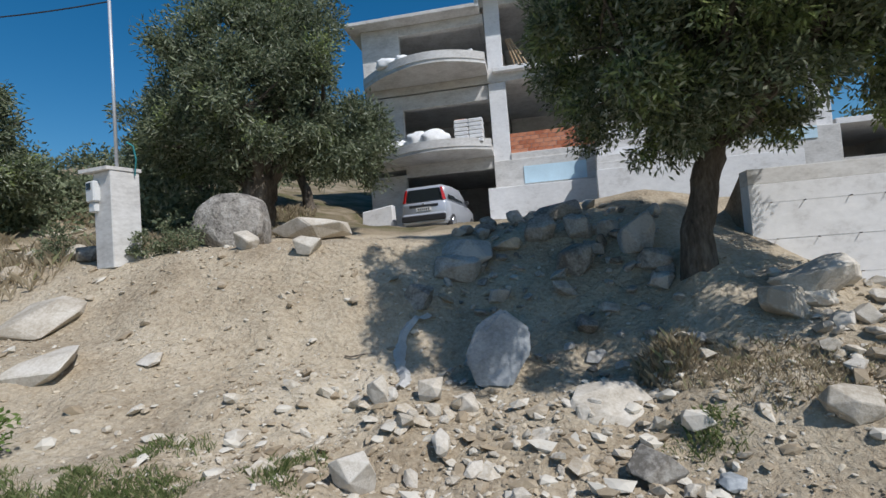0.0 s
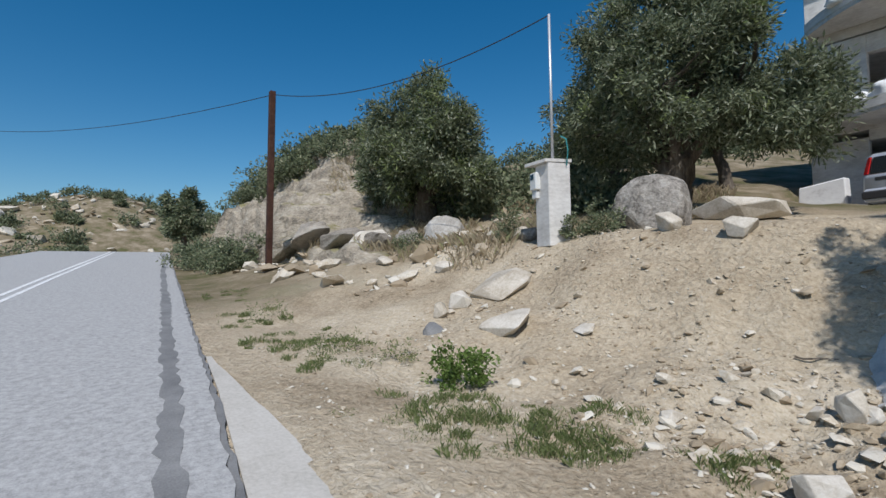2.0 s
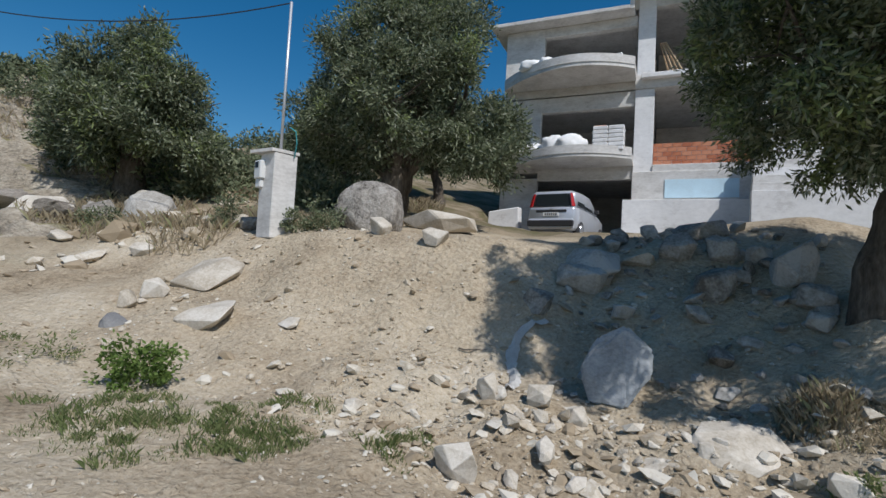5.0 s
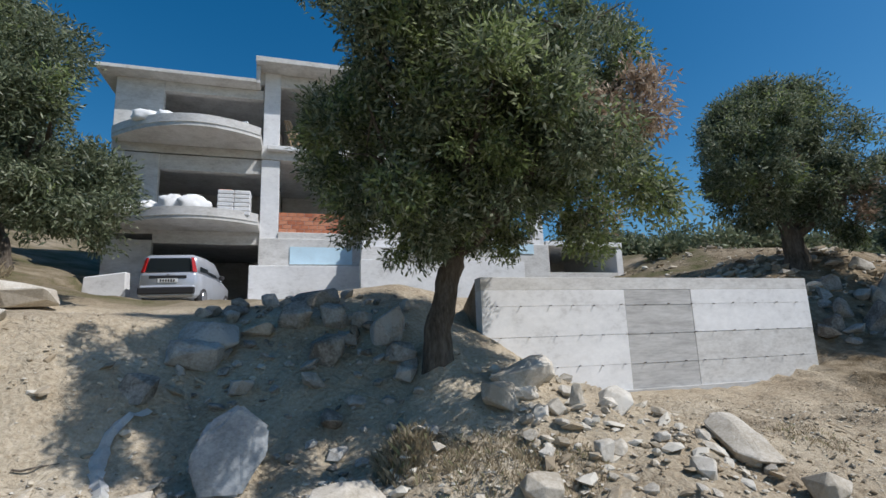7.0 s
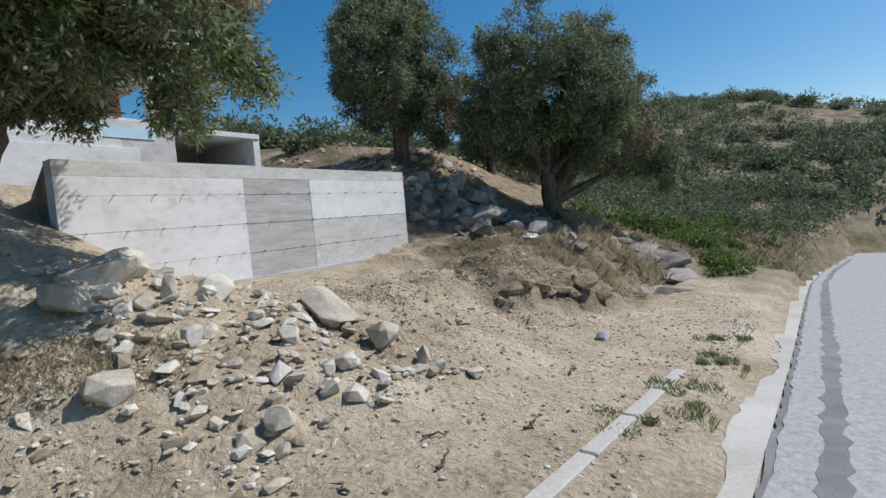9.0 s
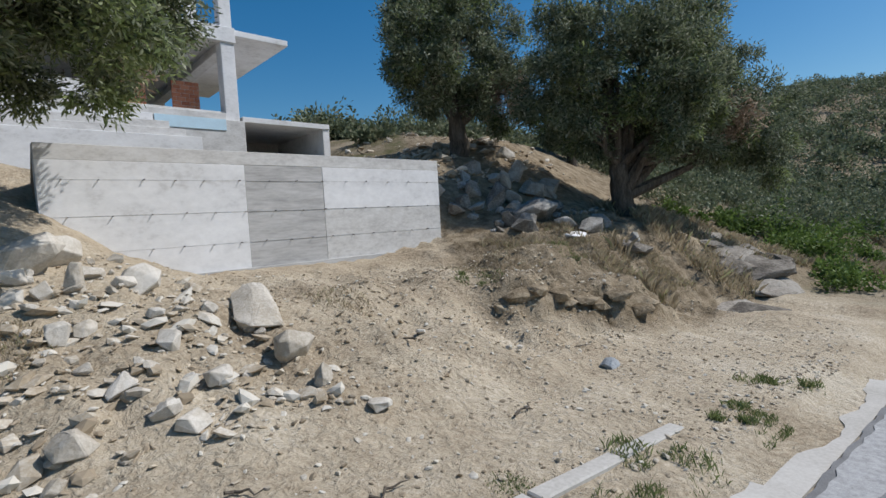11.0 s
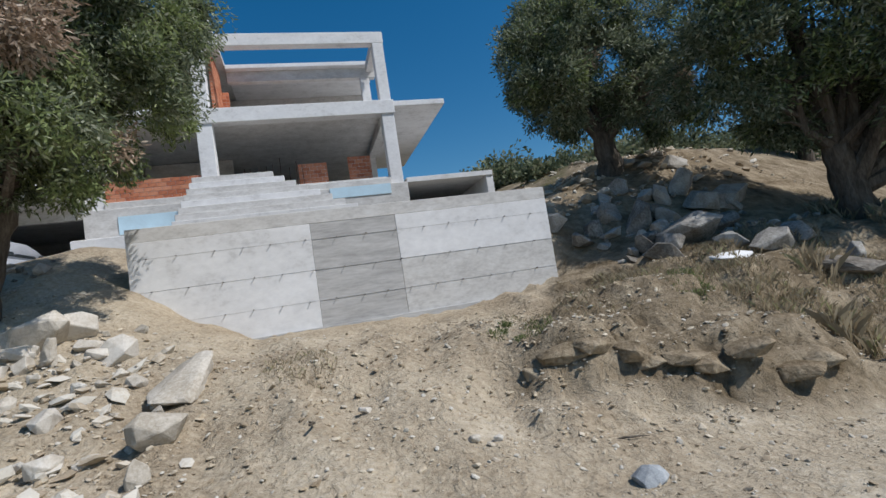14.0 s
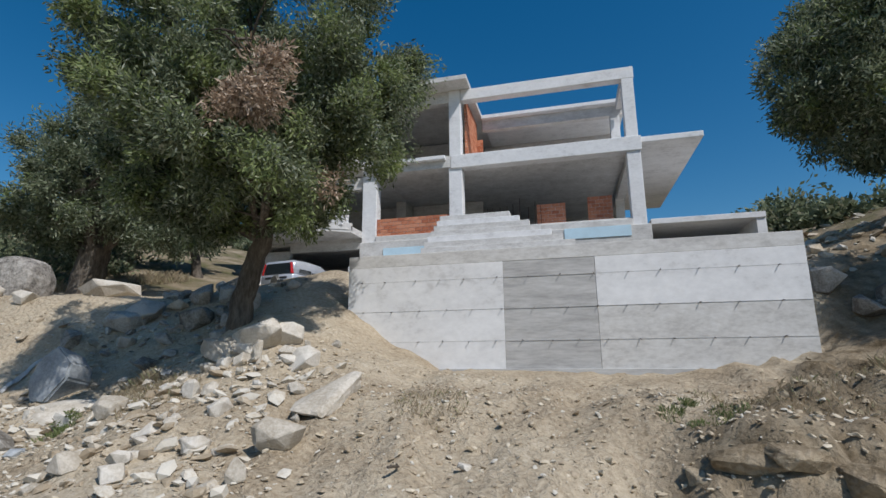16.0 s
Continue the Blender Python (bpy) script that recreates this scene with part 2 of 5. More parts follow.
def ramp(v, a, b):
    v = min(max((v - a) / (b - a), 0.0), 1.0)
    return v * v * (3 - 2 * v)


def edge(x):
    """Where the asphalt ends on the hill's side."""
    return lerp(x, EDGE_X, EDGE_Y)


# the slope above the road: stations along x; at each, the height at set distances from it
ST_X = [-90, -40, -20, -13, -8.5, -5.0, -2.8, -0.8, 1.0, 2.4, 3.5, 4.2, 5.3, 9.0, 11.0, 13.0, 17.0, 24.0, 40.0, 90.0]
FOOT = [(14, 2.9), (6.5, 3.5), (3.6, 1.9), (2.9, 1.3), (2.8, 0.86), (3.4, 0.52), (3.7, 0.25), (3.9, 0.08), (3.7, -0.02), (3.0, -0.05), (2.2, -0.1), (1.9, -0.15), (1.9, -0.25), (2.2, -0.55), (2.4, -0.72), (2.9, -0.88), (2.6, -1.1), (1.5, -1.6), (-3, -2.5), (-20, -4)]
MID = [(20, 4), (10, 4.4), (6.5, 2.6), (5.4, 2.05), (5.4, 1.5), (5.4, 1.15), (5.4, 0.85), (5.7, 0.5), (5.6, 0.62), (5.7, 1.1), (5.4, 1.05), (4.9, 0.9), (4.5, 0.66), (4.4, 0.32), (5.1, 0.72), (5.2, 0.8), (5.6, 1.05), (5.5, -0.2), (3, -1.5), (-12, -3)]
TOP = [(24, 5), (13, 5.6), (8.5, 3.4), (7.0, 2.35), (6.75, 2.26), (6.75, 2.32), (6.95, 2.29), (7.9, 2.2), (7.9, 2.2), (7.6, 2.05), (7.95, 1.9), (7.95, 1.3), (7.95, 0.72), (7.95, 0.66), (7.95, 0.92), (7.8, 1.5), (7.4, 1.5), (9, 1.2), (9, 0), (0, -1)]
BACK = [(30, 7), (18, 8), (12.5, 5.3), (10.5, 3.6), (10, 2.9), (10, 2.68), (9.8, 2.45), (9.8, 2.5), (9.6, 2.85), (9.4, 2.95), (9.2, 2.6), (8.4, 2.45), (8.4, 2.55), (8.4, 2.55), (8.8, 2.3), (10.2, 3.1), (11, 4.0), (14, 4.2), (18, 3), (14, 2)]
HOUSE = [(45, 10), (28, 10), (20, 8.0), (18, 6.0), (17, 4.6), (16, 3.6), (15.3, 3.12), (15.3, 3.12), (15.3, 3.12), (15.3, 3.1), (15.3, 3.0), (15.3, 2.9), (15.3, 2.9), (15.3, 3.1), (16.5, 3.5), (17.8, 3.9), (17.8, 5.3), (22, 5.6), (30, 6), (40, 8)]
HILL = [(160, 24), (130, 24), (90, 20), (80, 17), (70, 14), (60, 11), (55, 9.5), (50, 9), (50, 8.8), (50, 8.6), (50, 8.6), (50, 8.6), (50, 8.6), (50, 8.6), (50, 8.6), (52, 9), (56, 9.4), (64, 10), (90, 14), (130, 20)]


KNOTS = {}


def knots_at(x):
    """The profile across the slope at x: distances and heights from the verge to the hill."""
    key = round(x, 4)
    if key not in KNOTS:
        ys, zs = [edge(x) + 0.55], [road_level(x) - 0.05]
        for rows in (FOOT, MID, TOP, BACK, HOUSE, HILL):
            ky, kz = lerp(x, ST_X, [r[0] for r in rows]), lerp(x, ST_X, [r[1] for r in rows])
            ys.append(max(ky, ys[-1] + 0.1))
            zs.append(kz)
        KNOTS[key] = (ys + [ys[-1] + 300], zs + [zs[-1] + 2])
    return KNOTS[key]


def outcrop(x, y):
    """The wooded hills further off."""
    h = 19.0 * math.exp(-(((x - 120) / 50.0) ** 2 + ((y - 5) / 50.0) ** 2))
    h += 12.0 * math.exp(-(((x + 120) / 40.0) ** 2 + ((y - 60) / 30.0) ** 2))
    return h


def far_hill(x, y):
    """Low hills that close the view beyond the road's crest."""
    if x > -55:
        return 0.0
    f = min(1.0, (-55 - x) / 25)
    return f * (12.5 * math.exp(-(((x + 108) / 30.0) ** 2 + ((y + 22) / 26.0) ** 2)) + 10.5 * math.exp(-(((x + 100) / 24.0) ** 2 + ((y - 8) / 16.0) ** 2)) + 1.2 * bumps(x, y, 0.08, 4))


def lip_line(x):
    return max(3.75 - 0.45 * (x - 8.1), 2.72) + 0.16 * bumps(x, 0, 1.1, 41) + 0.08 * bumps(x, 0, 2.9, 43)


def ledge(x, y):
    """An undercut lip in the soil beyond the gully."""
    along = ramp(x, 7.9, 8.5) * (1 - ramp(x, 11.5, 13.5))
    lip = lip_line(x)
    rise = max(0.0, min(1.0, (y - lip) / 0.12))
    fade = max(0.0, min(1.0, (6.0 - y) / 2.0))
    return along * rise * fade


def gully(x, y):
    """A washed-out channel running down from the wall's far end."""
    line = 8.0 + 0.68 * (y - 3.6) + 0.2 * bumps(0, y, 0.9, 47)
    return math.exp(-((x - line) / 0.28) ** 2) * max(0.0, min(1.0, (y - 2.6) / 0.8)) * max(0.0, min(1.0, (6.6 - y) / 1.0))


def ground_level(x, y, detail=True):
    e = edge(x)
    r = road_level(x)
    if y < e + 0.55:
        z = r - 0.05
        if y < e - 7.4:
            z -= 0.12 * (e - 7.4 - y) ** 0.9 if y > e - 60 and x > -50 else (0.0 if x <= -50 else 0.12 * 52.6 ** 0.9)
        return z + far_hill(x, y)
    z = lerp(y, *knots_at(x))
    if -5.85 < x < 10.42 and 15.3 < y < 28.4:
        z = min(z, 2.98)
    elif 10.4 < x < 14.25 and 17.6 < y < 23.2:
        z = min(z, 4.15)
    if not -4.6 < x < 10.8 or y < 15:
        z += outcrop(x, y) + far_hill(x, y)
    if detail:
        near = min(1.0, max(0.0, (y - e - 0.55) / 1.2))
        flat = 0.45 if 3.2 < x < 11.2 and y < 8 else 1.0
        z += near * flat * (0.13 * bumps(x, y, 0.55, 3) + 0.10 * bumps(x, y, 1.3, 7) + 0.05 * bumps(x, y, 3.1, 11) + 0.022 * bumps(x, y, 7.0, 17))
        if -9 < x < 20 and y < 9:
            soil = 1.6 if x > 10 else (1.0 if x > 2 else 0.55)
            z += 0.36 * ledge(x, y) - 0.26 * gully(x, y)
            rough = max(0.0, min(1.0, (x - 3.2) / 1.0)) * max(0.0, min(1.0, (y - 2.2) / 0.8)) * max(0.0, min(1.0, (6.6 - y) / 0.9))
            if rough > 0:
                z += rough * (0.30 if x > 9.5 else 0.2) * (noise.turbulence(Vector((x * 0.95, y * 0.6, 3.3)), 4, True) - 0.55)
            z += near * soil * ((0.22 if 3.5 < x < 10 and 2.4 < y < 5.8 else 0.11) * (0.3 - abs(bumps(x * 1.3, y * 0.45, 1.5, 23))) + 0.05 * (0.3 - abs(bumps(x, y, 3.4, 29))))
    return z


def graded(lo, hi, step, reach, grow=1.22):
    mid = list(np.arange(lo, hi, step))
    out, s, v = [], step, hi
    while v < reach:
        out.append(v)
        s *= grow
        v += s
    out.append(reach)
    low, s, v = [], step, lo
    while v > -reach:
        s *= grow
        v -= s
        low.append(max(v, -reach))
    return low[::-1] + mid + out


def smooth_level(x, y):
    """The rounded ground, with runnels and small crumbling ledges cut into the bare bank."""
    z = rounded_level(x, y)
    rough = ramp(y, 2.1, 3.1) * (1 - ramp(y, 6.6, 7.2)) * ramp(x, -4.0, -2.0) * (1 - ramp(x, 15.5, 17.5))
    if rough <= 0:
        return z
    runnel = abs(noise.noise(Vector((x * 1.5, y * 0.75, 7.1)))) + 0.5 * abs(noise.noise(Vector((x * 3.4, y * 2.2, 2.7)))) + 0.3 * abs(noise.noise(Vector((x * 7.0, y * 6.0, 5.9))))
    east = ramp(x - 0.68 * y, 5.3, 6.3)
    z += rough * (0.17 + 0.07 * east) * (runnel - 0.42)
    if east > 0:
        step = 0.30
        h = z + 0.16 * noise.noise(Vector((x * 0.9, y * 0.9, 4.4)))
        f = h / step - math.floor(h / step)
        z += rough * east * 0.8 * step * (ramp(f, 0.4, 1.0) - f)
    return z


def rounded_level(x, y):
    """Rounded breaks of slope, and the steps that walls hold up."""
    if 3.3 < x < 11.1 and 7.3 < y < 8.6:
        return ground_level(x, y)
    return (ground_level(x, y) * 2 + ground_level(x + 0.25, y) + ground_level(x - 0.25, y) + ground_level(x, y + 0.25) + ground_level(x, y - 0.25)) / 6 if -30 < x < 40 and y < 30 else ground_level(x, y)


gx = graded(-10.0, 17.5, 0.10, 1600.0, 1.13)
gy = graded(0.3, 9.2, 0.085, 1600.0, 1.14)
gv = [(x, y, smooth_level(x, y)) for y in gy for x in gx]
W = len(gx)
gf = [(j * W + i, j * W + i + 1, (j + 1) * W + i + 1, (j + 1) * W + i) for j in range(len(gy) - 1) for i in range(W - 1)]
GROUND = DIRT.copy()
gn, gl = GROUND.node_tree.nodes, GROUND.node_tree.links
g_geo = gn.new("ShaderNodeNewGeometry")
g_sep = gn.new("ShaderNodeSeparateXYZ")
gl.new(g_geo.outputs["Position"], g_sep.inputs[0])
masks = []
for axis, lo_v, hi_v in (("Y", 10.5, 14.0), ("X", 16.5, 21.0), ("X", -9.5, -13.0)):
    mr = gn.new("ShaderNodeMapRange")
    mr.inputs["From Min"].default_value = lo_v
    mr.inputs["From Max"].default_value = hi_v
    gl.new(g_sep.outputs[axis], mr.inputs["Value"])
    masks.append(mr.outputs[0])
top = masks[0]
for mk in masks[1:]:
    mm = gn.new("ShaderNodeMath")
    mm.operation = "MAXIMUM"
    gl.new(top, mm.inputs[0])
    gl.new(mk, mm.inputs[1])
    top = mm.outputs[0]
bank = []
for kx, ky, lo_v, hi_v in ((1.0, -0.68, 5.35, 5.8), (0.45, 1.0, 6.95, 7.4), (0.0, 1.0, 2.2, 2.7)):
    parts = []
    for axis, k in (("X", kx), ("Y", ky)):
        mu = gn.new("ShaderNodeMath")
        mu.operation = "MULTIPLY"
        mu.inputs[1].default_value = k
        gl.new(g_sep.outputs[axis], mu.inputs[0])
        parts.append(mu.outputs[0])
    ad = gn.new("ShaderNodeMath")
    gl.new(parts[0], ad.inputs[0])
    gl.new(parts[1], ad.inputs[1])
    mr = gn.new("ShaderNodeMapRange")
    mr.inputs["From Min"].default_value = lo_v
    mr.inputs["From Max"].default_value = hi_v
    gl.new(ad.outputs[0], mr.inputs["Value"])
    if bank:
        mn = gn.new("ShaderNodeMath")
        mn.operation = "MINIMUM"
        gl.new(bank[0], mn.inputs[0])
        gl.new(mr.outputs[0], mn.inputs[1])
        bank[0] = mn.outputs[0]
    else:
        bank.append(mr.outputs[0])
cover = gn.new("ShaderNodeTexNoise")
cover.inputs["Scale"].default_value = 0.5
cover.inputs["Detail"].default_value = 8.0
cover.inputs["Roughness"].default_value = 0.7
gl.new(g_geo.outputs["Position"], cover.inputs["Vector"])
cramp = gn.new("ShaderNodeValToRGB")
cramp.color_ramp.elements[0].position, cramp.color_ramp.elements[0].color = 0.36, (0.105, 0.105, 0.045, 1)
cramp.color_ramp.elements[1].position, cramp.color_ramp.elements[1].color = 0.64, (0.34, 0.285, 0.205, 1)
cramp.color_ramp.elements.new(0.5).color = (0.215, 0.175, 0.115, 1)
gl.new(cover.outputs[0], cramp.inputs[0])
gmix = gn.new("ShaderNodeMix")
gmix.data_type = "RGBA"
old = gn["Principled BSDF"].inputs["Base Color"].links[0].from_socket
gl.new(top, gmix.inputs[0])
gl.new(old, gmix.inputs[6])
gl.new(cramp.outputs[0], gmix.inputs[7])
soil = gn.new("ShaderNodeTexNoise")
soil.inputs["Scale"].default_value = 2.4
soil.inputs["Detail"].default_value = 9.0
soil.inputs["Roughness"].default_value = 0.72
gl.new(g_geo.outputs["Position"], soil.inputs["Vector"])
sramp = gn.new("ShaderNodeValToRGB")
sramp.color_ramp.elements[0].position, sramp.color_ramp.elements[0].color = 0.34, (0.125, 0.093, 0.056, 1)
sramp.color_ramp.elements[1].position, sramp.color_ramp.elements[1].color = 0.68, (0.42, 0.35, 0.25, 1)
sramp.color_ramp.elements.new(0.5).color = (0.255, 0.202, 0.136, 1)
gl.new(soil.outputs[0], sramp.inputs[0])
smix = gn.new("ShaderNodeMix")
smix.data_type = "RGBA"
gl.new(bank[0], smix.inputs[0])
gl.new(gmix.outputs[2], smix.inputs[6])
gl.new(sramp.outputs[0], smix.inputs[7])
gl.new(smix.outputs[2], gn["Principled BSDF"].inputs["Base Color"])
ground = tagged(new("ground", sheet("ground", gv, gf, GROUND, True)), "bare tan earth bank with stones and dry soil", "ground", kind="structure")


def strip(name, label, mat, inner, outer, lift, xs, category, ragged=0.0, thick=0.08):
    """A paved strip along the road's edge between two offsets from it, with a real side face."""
    verts, faces = [], []
    rng = random.Random(name)
    for x in xs:
        r = road_level(x) + lift
        a = edge(x) + inner + rng.uniform(-ragged, ragged)
        b = edge(x) + outer + rng.uniform(-ragged, ragged)
        verts += [(x, a, r - thick), (x, a, r), (x, b, r), (x, b, r - thick)]
    for i in range(len(xs) - 1):
        k = 4 * i
        for s in range(3):
            faces.append((k + s, k + 4 + s, k + 5 + s, k + 1 + s))
    return tagged(new(name, sheet(name, verts, faces, mat)), label, category, kind="structure")


road_x = [x for x in graded(-14, 20, 0.15, 300.0, 1.15)]
strip("road", "worn pale grey asphalt road with cracked edge", ASPHALT, -7.4, 0.0, 0.0, [x for x in road_x if x > -58], "road", 0.02)
strip("tar_seam", "dark tar repair seam along the road", TAR, -0.43, -0.26, 0.004, [x for x in road_x if -40 < x < 40], "road", 0.035, 0.004)
strip("asphalt_edge", "dark crumbling edge of the asphalt", TAR, -0.02, 0.05, -0.012, [x for x in road_x if -30 < x < 30], "road", 0.02, 0.06)


def gutter(name, label, xs, outer):
    """A thin concrete apron whose outer edge wanders."""
    verts, faces = [], []
    for x in xs:
        r = road_level(x) - 0.03
        a, b = edge(x) + 0.07, outer(x)
        b = max(b, a + 0.02)
        verts += [(x, a, r - 0.08), (x, a, r), (x, b, r - 0.004), (x, b, r - 0.09)]
    for i in range(len(xs) - 1):
        k = 4 * i
        for q in range(3):
            faces.append((k + q, k + 4 + q, k + 5 + q, k + 1 + q))
    return tagged(new(name, sheet(name, verts, faces, GUTTER)), label, "gutter", kind="structure")


gutter("gutter_left", "smooth concrete gutter tapering out beside the road", [-7.0 + 0.08 * i for i in range(103)], lambda x: 1.02 + 0.03 * bumps(x, 0, 1.7, 5) - 0.16 * max(0.0, x + 3.0))
gutter("gutter_right", "broken concrete gutter beside the road", [3.4 + 0.08 * i for i in range(420)], lambda x: edge(x) + lerp(x, [3.4, 4.4, 5.7, 7.0, 8.2, 9.0, 10.0, 13, 22, 38], [0.15, 0.24, 0.42, 0.34, 0.2, 0.26, 0.32, 0.5, 0.7, 0.7]) + 0.10 * bumps(x, 0, 1.3, 6) + 0.06 * bumps(x, 0, 4.1, 8))
for k, off in enumerate((-3.36, -3.61)):
    strip("road_marking", "white painted centre line", PAINT, off, off + 0.11, 0.005, [x for x in road_x if -60 < x < 60], "road marking", 0.006, 0.004)


# ---- retaining wall ----
WX0, WX1, WY, WT = 3.46, 10.95, 7.8, 2.91
wall = thing("retaining_wall", "raw concrete retaining wall with rows of cut tie bars", "wall")
J1, J2 = 6.35, 7.88


def wall_panel(name, x0, x1, z0, z1, mat, proud=0.0, label=""):
    bm = bmesh.new()
    box(bm, x0, x1, WY - proud, WY + 0.28, z0, z1, 0.004)
    return part(name, bm, mat, wall, label)


wall_panel("panel", WX0, J1 - 0.003, 1.86, 2.68, CONCRETE_PALE, 0.006, "pale smooth concrete panel")
wall_panel("panel", WX0, J1 - 0.003, 0.3, 1.857, CONCRETE_PALE, 0.006, "pale smooth concrete panel")
wall_panel("panel", J1, J2 - 0.003, 0.3, 2.68, CONCRETE_DARK, 0.0, "darker grey board-marked concrete panel")
wall_panel("panel", J2, WX1, 1.86, 2.68, CONCRETE_PALE, 0.006, "pale smooth concrete panel")
wall_panel("panel", J2, WX1, 0.3, 1.857, CONCRETE, 0.003, "grey concrete panel")
wall_panel("coping", WX0, WX1, 2.683, WT, CONCRETE, 0.004, "rough grey top course")
wall_panel("footing", 5.0, WX1 + 0.02, 0.2, 0.86, CONCRETE_DARK, 0.07, "rough footing at the wall's foot")
rng = random.Random(4)
for z in (2.40, 1.86, 1.32):
    x = WX0 + 0.25 + rng.uniform(0, 0.15)
    while x < WX1 - 0.1:
        if z > 1.4 or x > 4.5:
            bm = bmesh.new()
            tube(bm, [(x, WY + 0.02, z), (x + rng.uniform(-0.01, 0.03), WY - 0.06, z + rng.uniform(-0.015, 0.015))], [0.008, 0.007], 5)
            part("tie_bar", bm, BAR, wall)
        x += 0.5 + rng.uniform(-0.08, 0.08)
    bm = bmesh.new()
    for a, b in ((WX0, J1 - 0.01), (J1 + 0.01, WX1)):
        box(bm, a, b, WY - 0.0085, WY, z - 0.0025, z + 0.0025)
    part("board_seam", bm, CONCRETE_DARK, wall)
# the end buttress, its top falling away from the face
bm = bmesh.new()
side = [(WY + 0.28, 0.9), (WY + 0.28, 2.86), (WY + 1.5, 2.1), (WY + 1.7, 0.9)]
lo = [bm.verts.new((WX0, y, z)) for y, z in side]
hi = [bm.verts.new((WX0 + 0.3, y, z)) for y, z in side]
bm.faces.new(lo)
bm.faces.new(hi[::-1])
for i in range(4):
    bm.faces.new((lo[i], hi[i], hi[(i + 1) % 4], lo[(i + 1) % 4]))
bmesh.ops.recalc_face_normals(bm, faces=bm.faces[:])
# dark brown all over, unlike the grey panels
part("buttress", bm, BUTTRESS_BROWN, wall, "dark brown sloping end buttress")

# ---- unfinished house ----
HY = 18.16
HB = 28.0
house = thing("unfinished_house", "unfinished three-storey concrete frame house with open bays", "house")
L0, A0, A1, B0, B1, C0, C1 = -5.63, -0.83, -0.2, 2.95, 3.5, 9.85, 10.35
F1, F2, RL, RR = 6.12, 9.05, 11.28, 12.0


def concrete(name, x0, x1, y0, y1, z0, z1, mat=CONCRETE, label="", bevel=0.015):
    return part(name, a_box(x0, x1, y0, y1, z0, z1, bevel=bevel), mat, house, label)


# left wing: front wall piers and lintels
concrete("wall", L0, -4.2, HY, HY + 0.25, 2.9, 5.5)
concrete("wall", L0, -4.15, HY, HY + 0.25, 6.12, 8.55)
concrete("wall", L0, -4.13, HY, HY + 0.25, 9.1, 11.28)
concrete("lintel", -4.2, A0 - 0.003, HY + 0.02, HY + 0.3, 5.4, 5.72)
concrete("lintel", -4.15, A0 - 0.003, HY + 0.02, HY + 0.3, 8.0, 8.55)
concrete("lintel", -4.13, A0 - 0.003, HY + 0.02, HY + 0.3, 10.92, 11.28)
concrete("side_wall", L0, L0 + 0.25, HY + 0.253, HB, 2.9, 11.28)
concrete("back_wall", L0, C1, HB, HB + 0.25, 2.9, 9.0)
concrete("back_wall", L0, B1, HB, HB + 0.25, 9.06, 11.9)
concrete("inner_wall", A0 + 0.05, A1 - 0.05, HY + 0.7, HB, 2.9, 5.7)
concrete("inner_wall", A0 + 0.05, A1 - 0.05, HY + 4.0, HB, 6.12, 8.6)
concrete("inner_wall", A0 + 0.05, A1 - 0.05, HY + 4.0, HB, 9.1, 11.28)
concrete("inner_wall", L0 + 0.3, A0, HY + 6, HY + 6.2, 2.9, 5.7)
concrete("inner_wall", L0 + 0.3, A0, HY + 5, HY + 5.2, 6.12, 8.6)
concrete("inner_wall", L0 + 0.3, A0, HY + 5, HY + 5.2, 9.1, 11.28)
concrete("inner_wall", A1, B1, HY + 5, HY + 5.2, 6.0, 8.6)
concrete("inner_wall", A1, B1, HY + 5, HY + 5.2, 9.1, 11.9)
# floor slabs
concrete("floor_slab", L0, A1, HY + 0.02, HB, 5.72, F1)
concrete("floor_slab", L0, A1, HY + 0.02, HB, 8.6, F2 + 0.05)
concrete("floor_slab", A1 + 0.003, C1, HY + 0.05, HB, 5.6, 5.95)
concrete("floor_slab", A1 + 0.003, C1, HY + 0.05, HB, 8.62, F2 - 0.02)
concrete("garage_floor", L0, A1, HY - 3.4, HB, 2.8, 3.06)


def balcony(z, thick):
    """A slab with a bowed front, and its low upstand."""
    pts = [(-5.55, HY - 0.003)]
    for i in range(25):
        t = i / 24
        x = -5.55 + t * (A0 + 0.02 + 5.55)
        y = HY - 0.12 - 1.75 * math.sin(math.pi * (0.02 + 0.80 * t)) ** 0.85
        pts.append((x, y))
    pts.append((A0 + 0.02, HY - 0.003))
    b = part("balcony", prism(bmesh.new(), pts, z - thick, z), CONCRETE, house, "bowed concrete balcony slab")
    rim = []
    for x, y in pts[1:-1]:
        rim.append((x, y - 0.03))
    inner = [(x, y + 0.14) for x, y in rim[::-1]]
    part("upstand", prism(bmesh.new(), rim + inner, z - 0.16, z + 0.12), CONCRETE, b, "low concrete upstand")
    return pts


balcony(F1 - 0.02, 0.26)
balcony(F2 + 0.12, 0.28)
# frame of columns
for x0, x1, top in ((A0, A1, RR), (B0, B1, RR), (C0, C1, 11.5)):
    concrete("column", x0, x1, HY - 0.06, HY + 0.45, 5.2 if x0 > 5 else 2.9, 8.55, CONCRETE_PALE)
    concrete("column", x0 + 0.03, x1 - 0.03, HY - 0.05, HY + 0.4, 9.07, top, CONCRETE_PALE)
for x0 in (B0, C0):
    concrete("column", x0, x0 + 0.4, HY + 5.5, HY + 5.9, 5.95, 8.6)
concrete("column", C0 - 0.2, C0 + 0.2, HY + 2.9, HY + 3.25, 9.05, 11.397, CONCRETE_PALE)
